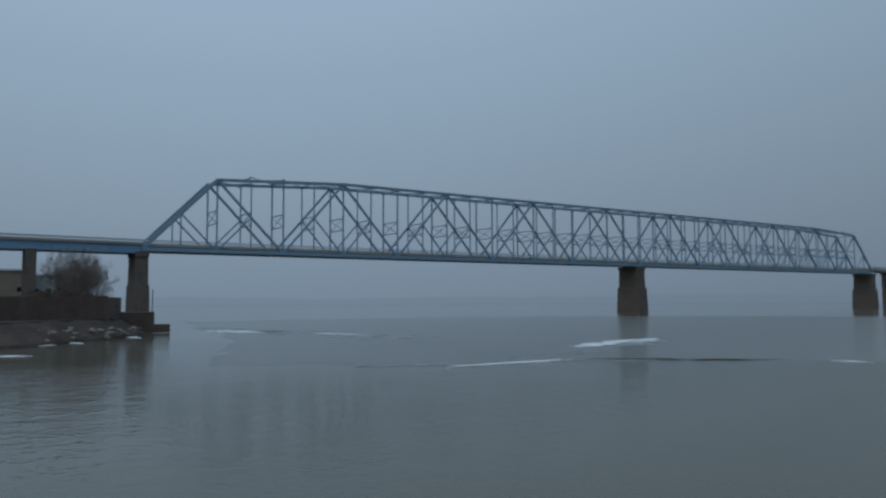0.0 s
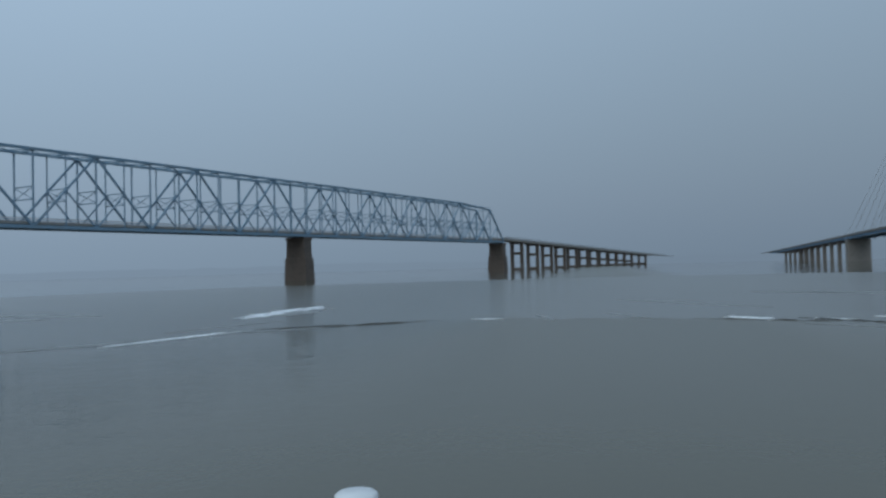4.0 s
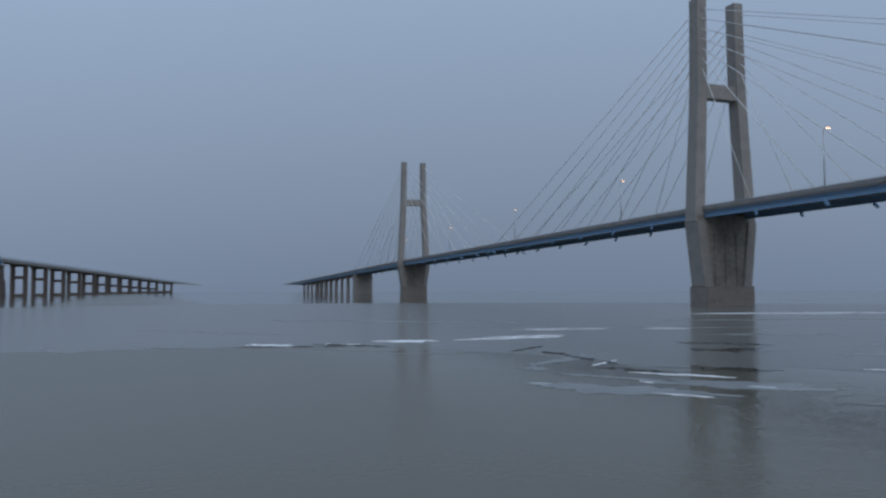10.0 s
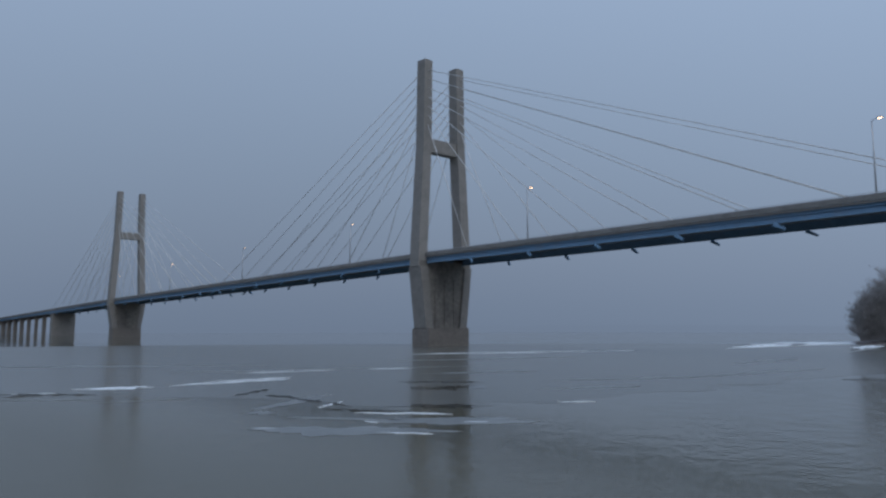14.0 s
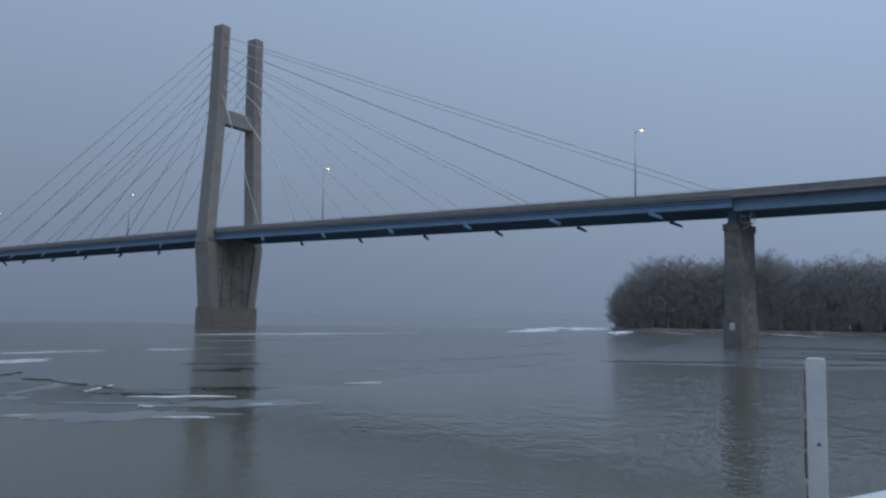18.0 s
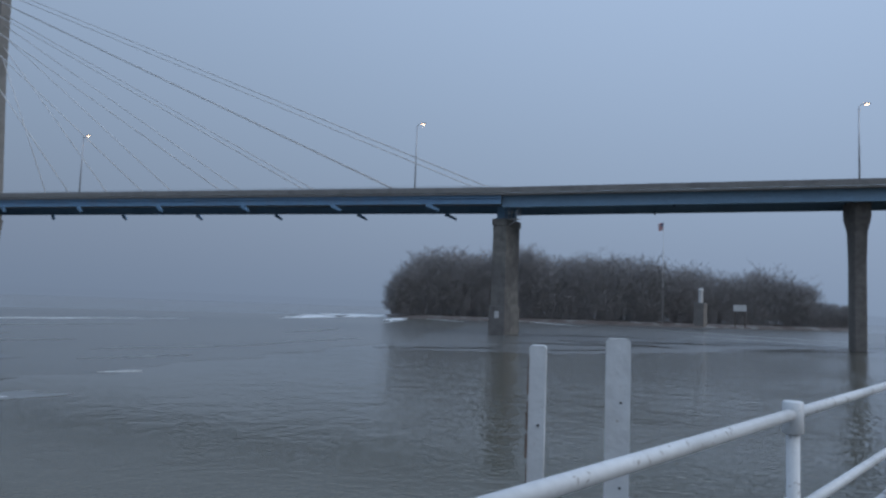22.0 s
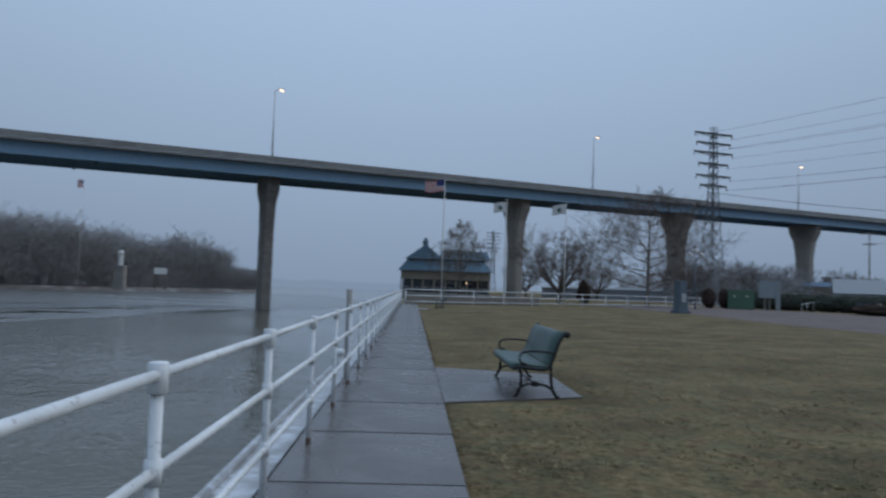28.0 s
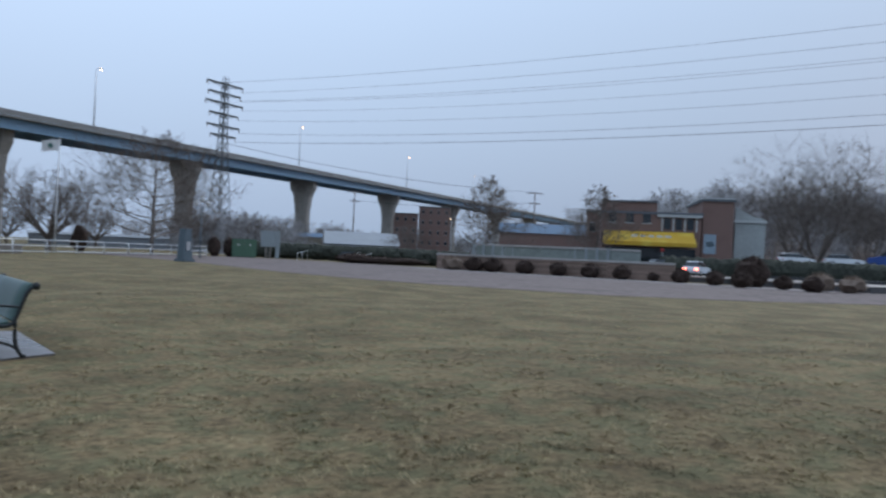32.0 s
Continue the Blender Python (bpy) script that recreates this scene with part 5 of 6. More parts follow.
shop = house(spot(56.2, 117, 0.9, -51), "brown brick riverside shop with a long yellow awning", 15, 12, 8.6, BRICK_FAR, ROOF, 1.0, 0, 0, 2.0, False)
part("upper_block", box(-7.5, 0.9, 0.6, 11.5, 8.9, 10.4), BRICK_FAR, shop)
part("upper_front", box(-7.5, 0.9, -0.12, 0.0, 5.9, 10.4), BRICK_FAR, shop)
part("cornice", box(-7.6, 1.0, -0.35, 0.6, 10.4, 10.65), ROOF, shop)
for k in range(3):
    w = part("window", box(-6.4 + k * 2.6, -5.2 + k * 2.6, -0.17, -0.1, 7.2, 9.0), GLASS_DARK, shop)
    part("sill", box(-6.5 + k * 2.6, -5.1 + k * 2.6, -0.24, -0.1, 7.05, 7.2), TRIM, w)
for k in range(4):
    part("pilaster", box(1.6 + k * 1.7, 1.82 + k * 1.7, -0.2, 0.02, 6.0, 8.2), TRIM, shop)
    if k < 3:
        part("window", box(2.0 + k * 1.7, 3.05 + k * 1.7, -0.08, 0.02, 6.3, 8.0), GLASS_DARK, shop)
aw = part("awning", loft([[(-7.0, 0, 5.9), (6.4, 0, 5.9), (6.4, 0, 5.6), (-7.0, 0, 5.6)], [(-7.2, -2.4, 4.2), (6.6, -2.4, 4.2), (6.6, -2.4, 3.6), (-7.2, -2.4, 3.6)]]), YELLOW, shop, "long yellow cloth awning with pale lettering bars")
for k in range(5):
    part("letter_bar", beam((-2.9 + k * 1.25, -1.3, 5.04), (-2.0 + k * 1.25, -1.3, 5.04), 0.06, 0.5), FLAG_WHITE, aw)
part("cornice", box(0.95, 7.6, -0.4, 0.2, 8.2, 8.58), TRIM, shop)
part("shop_front", box(-6.8, 6.8, -0.1, 0.1, 0.2, 3.3), GLASS_DARK, shop)
sg = part("stop_sign", tube(((1.5, -4.0, 3.0), (1.5, -4.06, 3.0)), 0.3, 8), FLAG_RED, shop, "small red octagonal sign")
part("sign_post", tube(((1.5, -3.95, -1), (1.5, -3.95, 3.3)), 0.04, 6), GALV, sg)
gab = house(spot(61.0, 119, 0.9, -50), "brown brick corner house with a faded blue mural", 4.6, 14, 10.9, BRICK_FAR, ROOF, 0.1, 0, 0, 0, False)
part("coping", box(-2.6, 2.6, -0.15, 14.1, 11.27, 11.45), TRIM, gab)
MURAL = mat("faded_blue_mural", (0.24, 0.31, 0.36), 0.8, 0, 0.2, 2, 0.5, 0)
mu = part("mural", box(-2.0, -0.2, -0.06, -0.01, 2.8, 5.8), MURAL, gab, "faded pale blue painted mural")
part("mural_shape", blob((-1.1, -0.07, 4.3), (0.7, 0.03, 0.45), 3), SLATE, mu)
low = house(spot(63.2, 122, 0.9, -50), "low pale grey rendered building with a sloping roof edge", 4.5, 10, 7.9, SIDING, TRIM, 0.4, 0, 0, 2.0, False)
part("sloped_parapet", loft([[(-2.2, y, 8.25), (-2.2, y, 10.3), (-0.6, y, 9.5), (0.4, y, 8.9), (2.2, y, 8.5), (2.2, y, 8.25)] for y in (0.02, 0.4)]), SIDING, low)
house(spot(53.6, 131, 0, -51), "dark brick warehouse with pale sills behind bare trees", 10, 12, 10.5, BRICK_FAR, ROOF, 1.0, 5, 2, 0, False)
house(spot(49.3, 172, 0, -46), "low brick shed with a blue metal roof", 28, 14, 7.8, BRICK_FAR, BLUE_ROOF, 2.6, 6, 1)
house(spot(39.4, 310, 0, -40), "dark brick mill block far off in the fog", 13.5, 16, 22, BRICK_FAR, ROOF, 1, 4, 5, 0, False)
house(spot(37.1, 305, 0, -38), "lower brick mill wing far off in the fog", 10.5, 14, 18.5, BRICK_FAR, ROOF, 1, 3, 4, 0, False)
TENT = mat("white_sheet_roof", (0.24, 0.255, 0.27), 0.8, 0, 0.1, 2, 0.3, 0.05)
house(spot(33.8, 188, 0, -30), "long white sheet-roofed boat store", 19, 13, 3.4, TENT, TENT, 3.4, 5, 1)
house(spot(33.2, 215, 0, -30), "second white sheet-roofed boat store", 16, 12, 3.6, TENT, TENT, 2.2, 0, 0)
house(spot(29.6, 200, 0, -30), "small blue-roofed shed by the boat stores", 7, 8, 5.0, TAN, BLUE_ROOF, 1.2, 2, 1)
house(spot(16.0, 200, 0, -10), "long low pale service building under the bridge", 40, 10, 2.6, TENT, TENT, 0.6, 0, 0)

# the wooded bluff behind the town
def bluff():
    bm = bmesh.new()
    rows = []
    for j in range(9):
        row = []
        for i in range(41):
            a, r = radians(44 + 44 * i / 40), 150 + 30 * j
            z = -1 + 20 * max(0, min(1, (r - 155) / 110)) * min(1, i / 12) + 2 * noise.noise(Vector((i * 0.4, j * 0.5, 3)))
            row.append(bm.verts.new((r * math.sin(a), r * math.cos(a), z)))
        rows.append(row)
    for a, b in zip(rows, rows[1:]):
        for i in range(40):
            bm.faces.new((a[i], b[i], b[i + 1], a[i + 1]))
    solid("bluff", bm, EARTH, "dark earth slope of the wooded bluff", "hill", kind="structure")


bluff()


# ---- the far shore, a glowing backdrop with fog haze in its colour ----
def far_shore():
    # haze painted as emission, matched to the sky's colour at the horizon
    fog = glow("glowing_haze_grey", (0.165, 0.225, 0.318), 1.0)
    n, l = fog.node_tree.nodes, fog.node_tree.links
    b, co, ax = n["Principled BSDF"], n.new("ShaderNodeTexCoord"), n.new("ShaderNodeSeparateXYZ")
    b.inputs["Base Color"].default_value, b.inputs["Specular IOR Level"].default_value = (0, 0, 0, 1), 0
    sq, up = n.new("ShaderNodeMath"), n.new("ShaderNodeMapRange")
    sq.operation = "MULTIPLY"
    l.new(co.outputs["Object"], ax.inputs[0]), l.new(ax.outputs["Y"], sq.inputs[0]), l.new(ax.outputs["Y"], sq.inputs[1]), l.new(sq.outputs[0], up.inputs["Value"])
    # the glow brightens along y as the horizon sky does
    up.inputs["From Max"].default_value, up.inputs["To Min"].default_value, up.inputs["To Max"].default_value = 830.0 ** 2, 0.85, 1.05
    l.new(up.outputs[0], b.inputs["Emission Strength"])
    bm, n = bmesh.new(), 260
    low, high = [], []
    for i in range(n + 1):
        a = radians(200 - 208 * i / n)
        x, y = -830 * math.sin(a), 830 * math.cos(a)
        low.append(bm.verts.new((x, y, WATER - 1)))
        high.append(bm.verts.new((x, y, 4.0 + 3.5 * noise.noise(Vector((i * 0.06, 2, 0))) + 1.6 * noise.noise(Vector((i * 0.4, 7, 0))))))
    for i in range(n):
        bm.faces.new((low[i], low[i + 1], high[i + 1], high[i]))
    solid("backdrop", bm, fog, "glowing backdrop of the far shore, haze put into its colour", "backdrop", kind="structure")


far_shore()


# ---- woods of the island and the far bank ----
def woods(name, label, outline, count, height, seed, twigs, least, sprays=4):
    """A thicket of bare crowns: outline(f, g) gives the plan place, the ground and the height factor for two random numbers."""
    rs = random.Random(seed)
    runs = []
    for k in range(count):
        x, y, z, hf = outline(rs.random(), rs.random())
        h = height * hf * rs.uniform(0.72, 1.05)
        lean = Vector((rs.uniform(-0.08, 0.08), rs.uniform(-0.08, 0.08), 1)) * h
        base = Vector((x, y, z - 0.3))
        top = base + lean * 0.9
        runs.append(([base, base.lerp(top, 0.5), top], [0.13, 0.08, 0.02]))
        for j in range(twigs):
            f = 0.06 + 0.86 * (j + rs.random()) / twigs
            p = base.lerp(top, f)
            a = rs.uniform(0, 6.283)
            reach = h * (0.13 + 0.16 * math.sin(math.pi * min(1, 0.25 + 0.75 * f))) * rs.uniform(0.55, 1.15)
            out = Vector((math.cos(a), math.sin(a), rs.uniform(0.25, 1.0)))
            q = p + out * reach
            q.z = min(q.z, base.z + h * rs.uniform(0.90, 0.97))
            runs.append(([p, q], [0.05, 0.02]))
            for _ in range(sprays):
                s = p.lerp(q, rs.uniform(0.25, 1.0))
                e = s + (out * 0.3 + Vector((rs.uniform(-1, 1), rs.uniform(-1, 1), rs.uniform(-0.3, 1.1)))) * min(reach * 0.36, 1.5)
                runs.append(([s, e], [0.03, 0.012]))
    me = tubes_mesh(name, runs, 3, WOODS, least)
    tagged(new(name, me), label, "trees", kind="stuff")


def bluff_place(f, g):
    a, r = radians(47 + 36 * f), 168 + 120 * g
    z = -1 + 20 * max(0, min(1, (r - 155) / 110)) * min(1, 40 * (3 + 36 * f) / 44 / 12)
    return r * math.sin(a), r * math.cos(a), z, (0.75 + 0.45 * noise.noise(Vector((f * 14, g * 4, 7)))) * max(0.45, min(1.0, 36 * f / 9))


woods("bluff_woods", "hazy leafless woods on the bluff behind the town", bluff_place, 620, 17.0, 31, 22, 0.045)


def park_edge(f, g):
    a, r = radians(19.5 + 10.5 * f), 165 + 60 * g
    return r * math.sin(a), r * math.cos(a), -0.1, 0.8 + 0.5 * noise.noise(Vector((f * 7, g * 3, 2)))


def town_edge(f, g):
    a, r = radians(16 + 34 * f), 380 + 130 * g
    return r * math.sin(a), r * math.cos(a), -0.1, 0.85 + 0.4 * noise.noise(Vector((f * 12, g * 4, 9)))


woods("park_edge_trees", "hazy brown bare trees and brush past the park", park_edge, 70, 11.0, 41, 30, 0.05)
woods("town_trees", "faint line of bare trees behind the town in fog", town_edge, 260, 19.0, 43, 16, 0.12)


def isle_line(f):
    a = radians(-45.4 + 33.9 * f)
    r = 262 + 25 * f + 90 * f ** 3
    return r * math.sin(a), r * math.cos(a), a


def isle_place(f, g):
    x, y, a = isle_line(f)
    depth = 3 + 46 * g * min(1, 0.25 + f * 6)
    edge = min(1, 0.45 + f * 9) * (1 - 0.20 * max(0, (f - 0.45) / 0.55)) * (0.55 if f > 0.92 else 1)
    lump = 1 + 0.06 * noise.noise(Vector((f * 22, 0.5, 0))) + (0.04 + 0.26 * f) * noise.noise(Vector((f * 52, 1.5, 0)))
    return x + depth * math.sin(a), y + depth * math.cos(a), -2.4, edge * lump


woods("island_woods", "dense dark leafless willow woods on a river island", isle_place, 1250, 28.0, 4, 24, 0.035, 7)
woods("island_scrub", "low dark scrub along the island shore", lambda f, g: (*isle_place(f, g * 0.25)[:3], min(1, 0.4 + 4 * f)), 800, 8.5, 14, 12, 0.035, 5)


SHORE_MUD = mat("pale_frozen_shore_mud", (0.125, 0.108, 0.102), 0.95, 0, 0.4, 1.5, 0.2, 0.5, stain=(0.20, 0.20, 0.20), spec=0.1)


def island():
    bm = bmesh.new()
    rings = []
    for k, (off, z) in enumerate(((-7, WATER - 0.5), (-4.5, WATER + 0.35), (0, -2.6), (60, -2.2))):
        row = []
        for i in range(61):
            x, y, a = isle_line(-0.04 + 1.05 * i / 60)
            w = 1.5 * noise.noise(Vector((i * 0.35, k, 0)))
            zz = WATER - 0.5 + (z - WATER + 0.5) * min(1, i / 6)
            row.append(bm.verts.new((x + (off + w) * math.sin(a), y + (off + w) * math.cos(a), zz)))
        rings.append(row)
    for a, b in zip(rings, rings[1:]):
        for i in range(60):
            bm.faces.new((a[i], a[i + 1], b[i + 1], b[i]))
    solid("island", bm, SHORE_MUD, "low muddy river island with a frozen shore", "island", kind="structure")


island()
st = thing("beacon_statue", "small white figure-like beacon on a stone pedestal on the island", "monument", pose(-95.5, 240, 0))
part("pedestal", box(-1.6, 1.6, -1.6, 1.6, -2.6, 4.6, bevel=0.1), DARK_PIER, st)
part("cap", box(-1.8, 1.8, -1.8, 1.8, 4.6, 5.2, bevel=0.1), CONCRETE, st)
part("shaft", loft([[(0.75 * math.cos(k * 0.785), 0.75 * math.sin(k * 0.785), z) for k in range(8)] for z in (5.2, 9.3)]), FLAG_WHITE, st)
part("dome", blob((0, 0, 9.3), (0.95, 0.95, 0.8), 2, rough=0), FLAG_WHITE, st)
sgn = thing("island_sign", "white rectangular notice board on dark posts on the island", "sign", pose(-83.6, 243, 0, 0, 0, 19))
part("board", box(-2.0, 2.0, -0.1, 0.1, 2.8, 4.9, bevel=0.03), FLAG_WHITE, sgn)
for x in (-1.5, 1.5):
    part("post", box(x - 0.2, x + 0.2, 0.1, 0.4, -2.6, 4.6), BARK, sgn)
flag_pole(pose(-109.0, 240, -2.4, 0, 0, 30), "distant pole with a limp striped flag above the island woods", 35.5, (1.7, 2.6), True)


# ---- left bank below the truss bridge ----
SHEET = mat("dark_rusted_sheet_piling", (0.105, 0.078, 0.066), 0.9, 0, 0.3, 4, 0.4, 0.3, spec=0.1)
solid("south_bank", prism([(300, -110), (300, -1200), (60, -1200), (16, -240), (6, -150), (7, -119), (19, -99), (60, -92)], WATER - 1, -1.0), EARTH, "dark earth yard of the south bank", "river bank", kind="structure")


def rubble_bank():
    bm = bmesh.new()
    line = [(70, -86), (34, -80), (21, -84), (14.5, -96), (9, -107), (4, -116), (2.5, -128)]
    back = [(70, -97), (40, -96), (24, -97.5), (18.5, -100), (12.5, -109), (7.5, -119), (7, -128)]
    n = 40
    rows = [[], [], [], []]
    for i in range(n + 1):
        t = i / n * (len(line) - 1)
        j = min(int(t), len(line) - 2)
        p, q = Vector(line[j]).lerp(Vector(line[j + 1]), t - j), Vector(back[j]).lerp(Vector(back[j + 1]), t - j)
        for k, (f, z) in enumerate(((0.0, WATER - 0.6), (0.12, WATER + 0.3), (0.6, -2.3), (1.0, -1.1))):
            c = p.lerp(q, f)
            rows[k].append(bm.verts.new((c.x + noise.noise(Vector((i, k, 0))) * 1.2, c.y + noise.noise(Vector((i, k, 5))) * 1.2, z + 0.35 * noise.noise(Vector((i * 0.9, k, 9))))))
    for a, b in zip(rows, rows[1:]):
        for i in range(n):
            bm.faces.new((a[i], a[i + 1], b[i + 1], b[i]))
    solid("rubble_bank", bm, EARTH, "sloping muddy rubble bank at the water's edge", "river bank", kind="structure")


rubble_bank()
rs = random.Random(21)
stones = bmesh.new()
for k in range(160):
    f = rs.random()
    x, y = 30 - 26 * f + rs.uniform(-3, 3), -86 - 34 * f + rs.uniform(-4, 6)
    r = rs.uniform(0.2, 0.6)
    blob((x, y, -2.6 + rs.uniform(-0.8, 0.5)), (r, r * 0.8, r * 0.6), k, stones, 0.5, 1)
solid("riprap", stones, DARK_PIER, "scattered dark riprap stones on the bank", "stones", kind="stuff")
sp = thing("sheet_pile_wall", "dark rusted sheet-pile retaining wall on the bank", "wall")
a, b = Vector((40, -95.5, 0)), Vector((7.9, -117.5, 0))
for k in range(40):
    p, q = a.lerp(b, k / 40), a.lerp(b, (k + 1) / 40)
    off = Vector((0.35, 0.5, 0)) * (0.35 if k % 2 else -0.1)
    part("sheet_pile", prism([(v.x, v.y) for v in (p + off, p + off - Vector((0.5, 0.7, 0)) * 0.5, q + off - Vector((0.5, 0.7, 0)) * 0.5, q + off)][::-1], -3.5, 2.2 + 0.02 * (k % 3)), SHEET, sp)
part("end_wall", prism([(7.7, -117.2), (7.7, -150), (8.3, -150), (8.3, -117.2)], -3.5, 2.15), SHEET, sp)
dol = thing("dolphin", "dark timber mooring dolphin beside the bridge pier", "mooring")
part("crib", box(1.6, 6.8, -134, -129, WATER - 1, -0.3, bevel=0.08), SHEET, dol)
part("lower_crib", box(-0.9, 1.7, -133, -129.4, WATER - 1, -2.4, bevel=0.08), SHEET, dol)
part("mooring_pile", tube(((1.9, -129.3, WATER - 1), (1.9, -129.3, 3.4)), 0.09, 8), BARK, dol)
house(spot(168.4, 232, -1, 191), "tan masonry yard building behind the sheet-pile wall", 24, 14, 11.0, TAN, ROOF, 0.8, 4, 1, 2, True)
house(spot(172.4, 238, -1, 188), "grey-tan shed on the south bank", 9, 12, 9.8, SIDING, ROOF, 0.8, 3, 1, 2, True)
for x, y, k, turn in ((14.0, -141, 1.0, 30), (16.5, -147, 1.05, 200), (12.0, -146, 0.85, 100), (15.0, -150, 1.0, 300)):
    copy_thing(wide, pose(x, y, -1.2, 0, 0, turn) @ Matrix.Diagonal((k * 0.62, k * 0.62, k * 1.12, 1)))
thick = bush(pose(15.5, -132, -1.1), 3.2, 8, "dark leafless thicket on the bank", 3.0)
for x, y, k in ((12.5, -134, 0.9), (18.5, -130, 0.95), (10, -137, 0.8)):
    copy_thing(thick, pose(x, y, -1.1) @ Matrix.Scale(k, 4))
for x, y, k in ((52, -195, 1.2),):
    copy_thing(wide, pose(x, y, -1, 0, 0, x * 9) @ Matrix.Scale(k, 4))


# ---- ice on the river ----
def floe(cx, cy, along, across, turn, seed, material, label, thick=0.05, rough=0.6, name="ice_floe"):
    rs = random.Random(seed)
    n = 56
    t = radians(turn)
    pts = []
    for k in range(n):
        a = 2 * math.pi * k / n
        w = 1 + rough * noise.noise(Vector((math.cos(a) * 1.8, math.sin(a) * 1.8, seed * 3.1))) + rough * 0.5 * noise.noise(Vector((math.cos(a) * 5, math.sin(a) * 5, seed * 1.7)))
        ca, sa = math.cos(a), math.sin(a)
        jag = 1 + 0.7 * rough * noise.noise(Vector((k * 1.3, seed * 2.3, 0)))
        x, y = along / 2 * w * ca, across / 2 * w * jag * math.copysign(abs(sa) ** 1.35, sa) + across * 0.5 * noise.noise(Vector((ca * 2.2, seed, 0)))
        pts.append((cx + x * math.cos(t) - y * math.sin(t), cy + x * math.sin(t) + y * math.cos(t)))
    return solid(name, prism(pts, WATER - 0.04, WATER + thick), material, label, "ice", group="ice floes")


GREY_L, SNOW_L = "thin grey sheet of river ice", "snow-crusted pale floe of river ice"
def lay_ice(rows, seed):
    """Floes at their places: x, y, length, width, bearing, and whether snow lies on them."""
    for i, (x, y, L, w, t, snow) in enumerate(rows):
        floe(x, y, L, w, t, seed + i, FROST if snow else ICE, SNOW_L if snow else GREY_L, 0.03 if snow else 0.018)


lay_ice(((-64.2, -23, 6.2, 1.5, 70, 1), (-70.6, -11.6, 5.8, 2.2, 100, 1), (-75.6, -1.6, 10.6, 1.4, 120, 1), (-79, 0.4, 8.4, 1.0, 118, 1), (-91.6, 3.4, 10.6, 1.2, 106, 1),
         (-94.6, 17.2, 5.4, 0.9, 92, 1), (-49.1, 22.7, 2.6, 0.2, 80, 1), (-47.8, 0.5, 1.8, 1.6, 80, 0), (-38.6, 5.2, 10.4, 2.8, 67, 0), (-41.0, 11.2, 8.6, 3.2, 74, 0),
         (-43.6, 5.2, 7.0, 0.7, 64, 0), (-45.4, 9.0, 6.0, 0.5, 70, 1)), 1)
lay_ice(((-36.9, 7.6, 3.0, 0.25, 66, 1), (-41.8, 6.6, 0.9, 0.35, 30, 1), (-40.6, 0.6, 1.2, 0.25, 80, 1), (-40.2, 12.4, 1.4, 0.25, 70, 1), (-55, 3.4, 11, 1.3, 150, 0),
         (-52, 5.4, 4.0, 0.3, 150, 1), (-66, -17, 3, 0.4, 90, 1), (-58, -8, 5, 0.5, 100, 0), (-60, -14, 7, 0.4, 80, 0), (-62, -34, 8, 0.5, 60, 0),
         (-57, -40, 6, 0.4, 50, 0), (-69.5, 40, 17, 2.0, 92, 0)), 13)
lay_ice(((-60, 30, 9, 1.6, 90, 0), (-84, 27, 12, 2.2, 95, 0), (-75, 60, 20, 2.6, 110, 0), (-100, 80, 22, 3.4, 118, 0), (-52, -75.4, 17, 2.6, 206, 1),
         (-56, -75.6, 9, 1.6, 210, 1), (-47, -71.5, 9, 1.6, 208, 1), (-52, -73.5, 15, 6.0, 208, 0), (-27.6, -54.6, 10.6, 1.0, 188, 1), (-20, -55.6, 9, 1.0, 172, 0),
         (-37, -53.0, 9, 0.7, 165, 0), (-53.4, -44.0, 2.6, 0.6, 120, 1)), 25)
lay_ice(((-36, -61, 11, 0.6, 186, 0), (-12, -135, 26, 7, 118, 0), (-22, -118, 26, 5, 122, 0), (-32, -100, 20, 4, 118, 0), (-26, -110, 10, 1.4, 130, 1),
         (-185, 150, 64, 10, 122, 1), (-205, 184, 66, 26, 124, 1), (-165, 165, 40, 5, 130, 1), (-170, 190, 60, 9, 140, 0), (-150, 150, 40, 3, 128, 0),
         (-140, 215, 46, 3, 150, 1), (-92, 205, 60, 2.6, 165, 0)), 37)
lay_ice(((-60, 190, 50, 2.4, 170, 0), (-45, 160, 40, 2, 165, 0), (-96, 12, 34, 1.6, 96, 0), (-120, 40, 40, 2.4, 100, 0), (-110, -20, 36, 2.0, 84, 0),
         (-150, 60, 50, 3.4, 100, 1), (-82, -36, 20, 1.4, 70, 0), (17, -99.5, 9, 2.4, 172, 1), (13.8, -81.2, 3.2, 1.3, 160, 1), (4.6, -116, 9, 1.4, 106, 1), (18.5, -82.5, 4, 1.2, 160, 1), (10.5, -103, 3, 1.0, 120, 1), (0.4, -134.6, 2.4, 2.0, 180, 1), (-11.5, -128, 14, 3.5, 118, 1), (-15.5, -116, 10, 2.5, 112, 0), (-26, -98, 16, 3.0, 120, 0),
         (0.5, -128.8, 2.4, 0.7, 180, 1), (24, -80, 8, 1.4, 165, 1)), 49)


SLUSH = mat("dull_grey_skim_ice", (0.112, 0.110, 0.097), 0.2, 0, 0.25, 3.0, 0.05, 0.6, stain=(0.100, 0.100, 0.088))


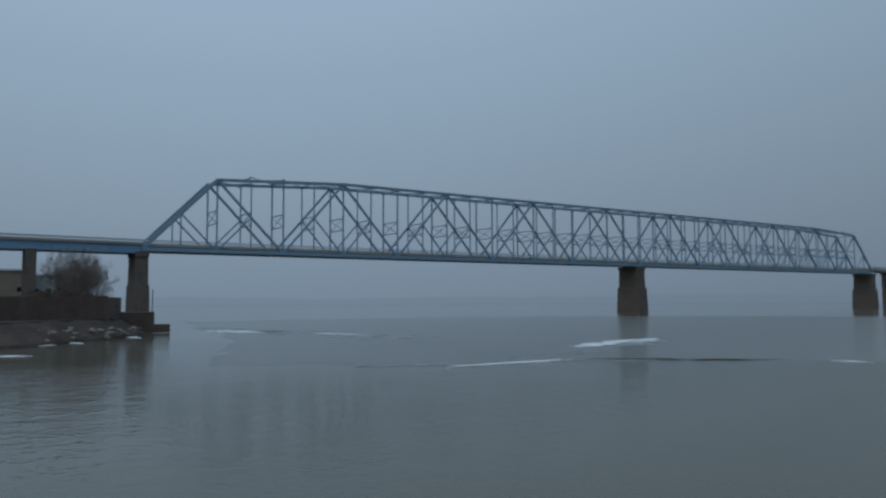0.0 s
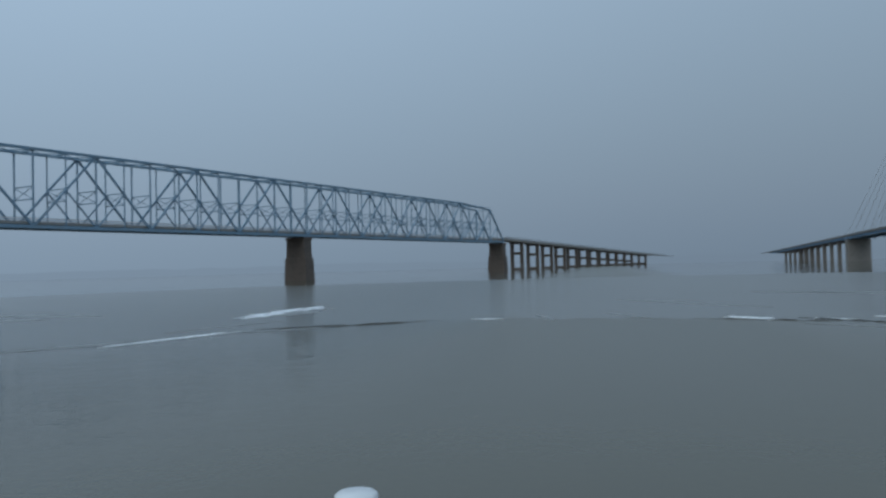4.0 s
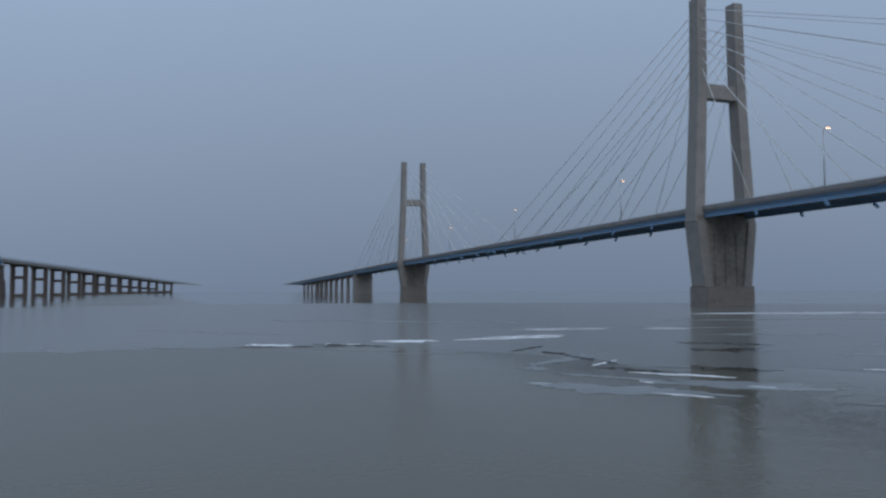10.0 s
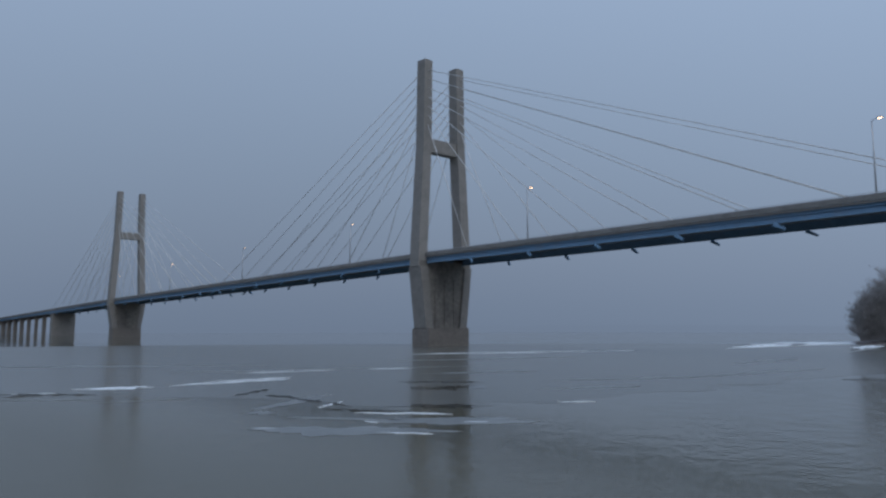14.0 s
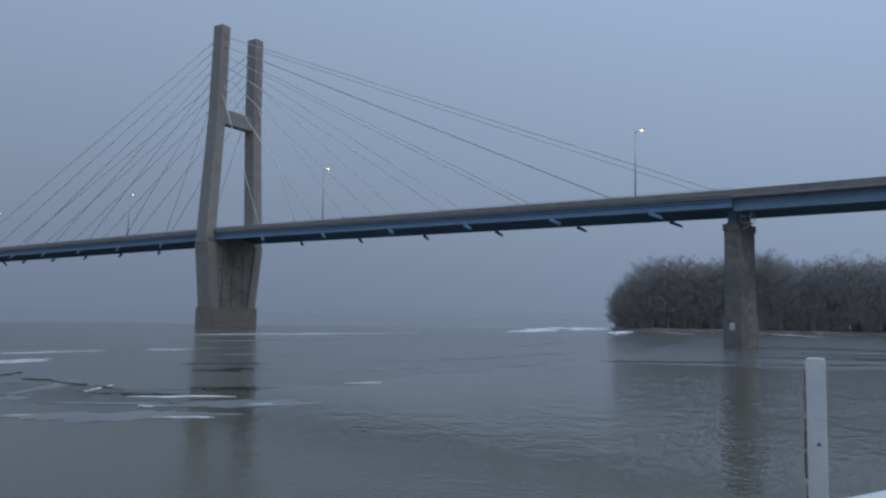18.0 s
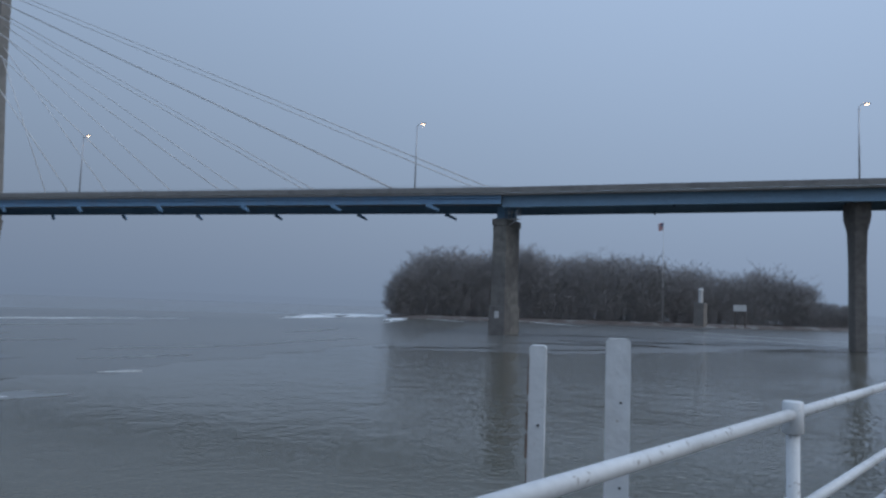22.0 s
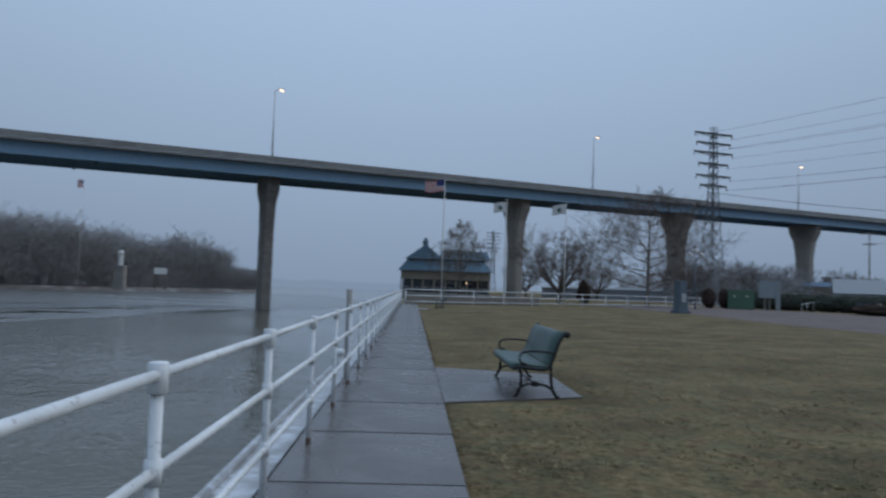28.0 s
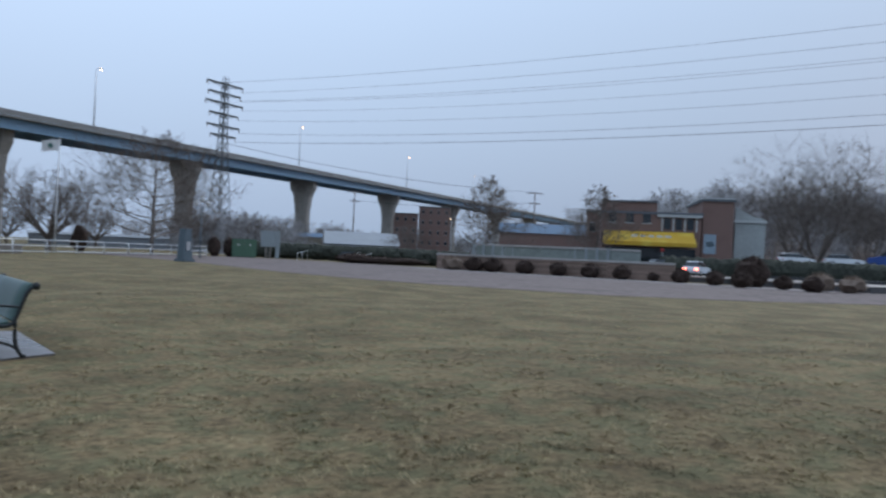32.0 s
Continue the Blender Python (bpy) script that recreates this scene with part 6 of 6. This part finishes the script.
def skim_ice():
    """The wide sheet of skim ice past the open near water, with a ragged edge."""
    near = [(-4, -190), (-7, -150), (-9.5, -115), (-6, -78), (-3.5, -62), (-18, -57.4), (-36, -52), (-54, -44), (-62, -27), (-64, -14), (-58, 0), (-50, 7), (-49, 22), (-60, 46), (-72, 74), (-96, 110), (-130, 160)]
    far = [(-190, 200), (-230, 90), (-240, 8), (-232, -60), (-205, -110), (-150, -165), (-105, -193), (-40, -200)]
    pts = []
    for (x0, y0), (x1, y1) in zip(near, near[1:]):
        for k in range(20):
            f = k / 20
            j = 2.0 * noise.noise(Vector((x0 * 0.3 + f * 5, y0 * 0.3, 1))) + 0.6 * noise.noise(Vector((x0 + f * 17, y0, 4)))
            pts.append((x0 + (x1 - x0) * f + j, y0 + (y1 - y0) * f + j))
    pts += [near[-1]] + far
    solid("skim_ice", prism(pts[::-1], WATER - 0.03, WATER + 0.005), SLUSH, "wide dull grey sheet of skim ice", "ice", kind="structure")


skim_ice()


def cover_ice():
    """Thin grey ice off the island, widened over open water to hide the woods' dark reflection."""
    # paler and duller than the river, added to brighten the water here
    SHELF = mat("thin_grey_cover_ice", (0.118, 0.119, 0.113), 0.24, 0, 0.3, 1.6, 0.08, 0.4, stain=(0.105, 0.106, 0.10))
    near = [(-150, 150), (-96, 84), (-66, 66), (-58, 60), (-46, 74), (-38, 102), (-37, 128), (-33, 143), (-18, 152), (-6, 168)]
    far = [(-10, 230), (-40, 330), (-70, 340), (-115, 250), (-185, 215)]
    pts = []
    for (x0, y0), (x1, y1) in zip(near, near[1:]):
        for k in range(24):
            f = k / 24
            j = 3.0 * noise.noise(Vector((x0 * 0.2 + f * 4, y0 * 0.2, 8))) + 1.5 * noise.noise(Vector((x0 + f * 19, y0, 6)))
            pts.append((x0 + (x1 - x0) * f + j * 0.5, y0 + (y1 - y0) * f + j))
    solid("cover_ice", prism((pts + [near[-1]] + far)[::-1], WATER - 0.03, WATER + 0.004), SHELF, "thin grey ice sheet, widened over the island's dark reflection", "ice", kind="structure")


cover_ice()

def ice_ridge(x0, y0, x1, y1, seed, width=0.35, high=0.10):
    a, b = Vector((x0, y0, WATER)), Vector((x1, y1, WATER))
    side = (b - a).cross(Vector((0, 0, 1))).normalized()
    pts, radii = [], []
    for k in range(25):
        f = k / 24
        pts.append(a.lerp(b, f) + side * ((b - a).length * 0.05 * noise.noise(Vector((f * 5, seed, 0))) + 0.4 * noise.noise(Vector((f * 22, seed, 3)))))
        radii.append(max(0.02, width * (0.5 + 0.9 * noise.noise(Vector((f * 9, seed, 7)))) * math.sin(math.pi * (0.06 + 0.88 * f))))
    bm = tube(pts, radii, 6)
    for v in bm.verts:
        v.co.z = WATER + max(-0.05, min(high, v.co.z - WATER))
    solid("ice_ridge", bm, SHADE_EDGE, "broken river ice edge, darkened for its shade and reflection", "ice", group="ice edges")


# near-black paints the shadow and dark reflection along the ice edges
SHADE_EDGE = mat("shade_dark_ice_edge", (0.028, 0.028, 0.026), 0.3, 0, 0.3, 2, 0.3, 0.2)
for k, (x0, y0, x1, y1, w) in enumerate(((-61.1, 0.9, -50.3, 6.6, 0.3), (-60, -1.5, -66, 1.5, 0.2), (-62, -26, -64, -16, 0.2), (-49, 4.5, -46, 9.5, 0.18), (-71, 14, -69.5, 22, 0.35), (-35, -55.5, -50, -47, 0.25), (-64, -12, -66, -20, 0.2))):
    ice_ridge(x0, y0, x1, y1, k + 1, w)
OPEN_WATER = mat("still_open_water", (0.040, 0.040, 0.036), 0.06, 0, 0.1, 1, 0.3, 0)
for k, (x, y, along, across, turn) in enumerate(((-63.2, 16.8, 6.6, 3.2, 74), (-48.8, 12.8, 5.6, 2.0, 76), (-70, 18.4, 6, 1.4, 74), (-58.2, 69.5, 17, 2.2, 67), (-57.5, 94.4, 24, 2.6, 47), (-53.6, 104, 15, 4.0, 20), (-53.6, 119, 30, 4.2, 50), (-49, 83, 18, 2.0, 72), (-32, 125, 28, 3.4, 60), (-46, 141, 26, 4.0, 34), (-74, 128, 30, 4.0, 52))):
    floe(x, y, along, across, turn, 90 + k, OPEN_WATER, "dark still lead of open water between ice", 0.016, 0.9, "open_lead")

# ---- white steel guide posts by the railing, small fittings ----
guide_post(-1.176, 1.669, 0.046, 0.055, 1.487, 30, "narrow white steel guide post with a rusty edge")
guide_post(-1.235, 2.25, 0.083, 0.035, 1.495, 30, "broad white steel guide post with bolt holes")
mp = thing("mooring_post", "short brown timber mooring post by the railing", "post", pose(-1.06, 13.5, 0))
part("post", tube(((0, 0, -1.5), (0, 0, 1.50)), [0.055, 0.05], 10), CONCRETE, mp)

vent = thing("ledge_vent", "small white capped vent pipe on the seawall ledge", "vent", pose(-1.3, 14.6, -0.16))
part("pipe", tube(((0, 0, 0), (0, 0, 0.36)), 0.05, 10), WHITE, vent)
part("cap", blob((0, 0, 0.40), (0.12, 0.12, 0.08), 1, rough=0), WHITE, vent)

# ---- fittings on the bridge piers ----
sg = thing("pier_notice", "small white notice plate on the concrete bridge pier", "sign", BAY @ pose(134.1, 0, 0, 0, 0, -13))
part("plate", box(-0.45, 0.45, -3.78, -3.72, -0.6, 0.7, bevel=0.01), FLAG_WHITE, sg)
plat = thing("pier_platform", "small steel inspection platform beside the pier top", "platform", BAY @ pose(134.1, 0, 0, 0, 0, -13))
part("floor", box(1.2, 3.4, -3.4, -1.6, 18.2, 18.3), GALV, plat)
part("bracket", beam((1.3, -2.5, 17.0), (3.2, -2.5, 18.15), 0.15, 0.15), GALV, plat)
for x in (1.8, 3.5):
    for y in (-3.5, -1.9):
        part("post", box(x - 0.05, x + 0.05, y - 0.05, y + 0.05, 18.5, 20.3), GALV, plat)
for z in (19.4, 20.3):
    part("rail", beam((1.8, -3.5, z), (3.5, -3.5, z), 0.08, 0.08), GALV, plat)
    part("rail", beam((3.5, -3.5, z), (3.5, -1.9, z), 0.08, 0.08), GALV, plat)
for s, side in ((165, -5.2), (192.6, -4.6), (162, 5.0)):
    nav = thing("navigation_light", "small dark navigation lamp hanging under the bridge deck", "lamp", BAY @ pose(s, side, road(s) - 3.2), "navigation lamps")
    part("hanger", tube(((0, 0, 0.6), (0, 0, -0.5)), 0.035, 6), IRON, nav)
    part("lamp", box(-0.14, 0.14, -0.12, 0.12, -0.75, -0.4, bevel=0.03), IRON, nav)
bear = thing("pier_bearing", "blue steel bearing frames on the pier top", "bearing", BAY @ pose(134.1, 0, 0, 0, 0, -13))
for y in (-2.4, 2.4):
    part("frame", loft([[(sx * w, y + sy * 0.7, z) for sx, sy in ((-1, -1), (1, -1), (1, 1), (-1, 1))] for z, w in ((18.28, 1.25), (18.6, 0.8), (20.2, 0.8), (20.66, 1.2))]), STEEL_BLUE, bear)
part("cross_tie", box(-0.3, 0.3, -1.7, 1.7, 19.4, 19.9), STEEL_BLUE, bear)
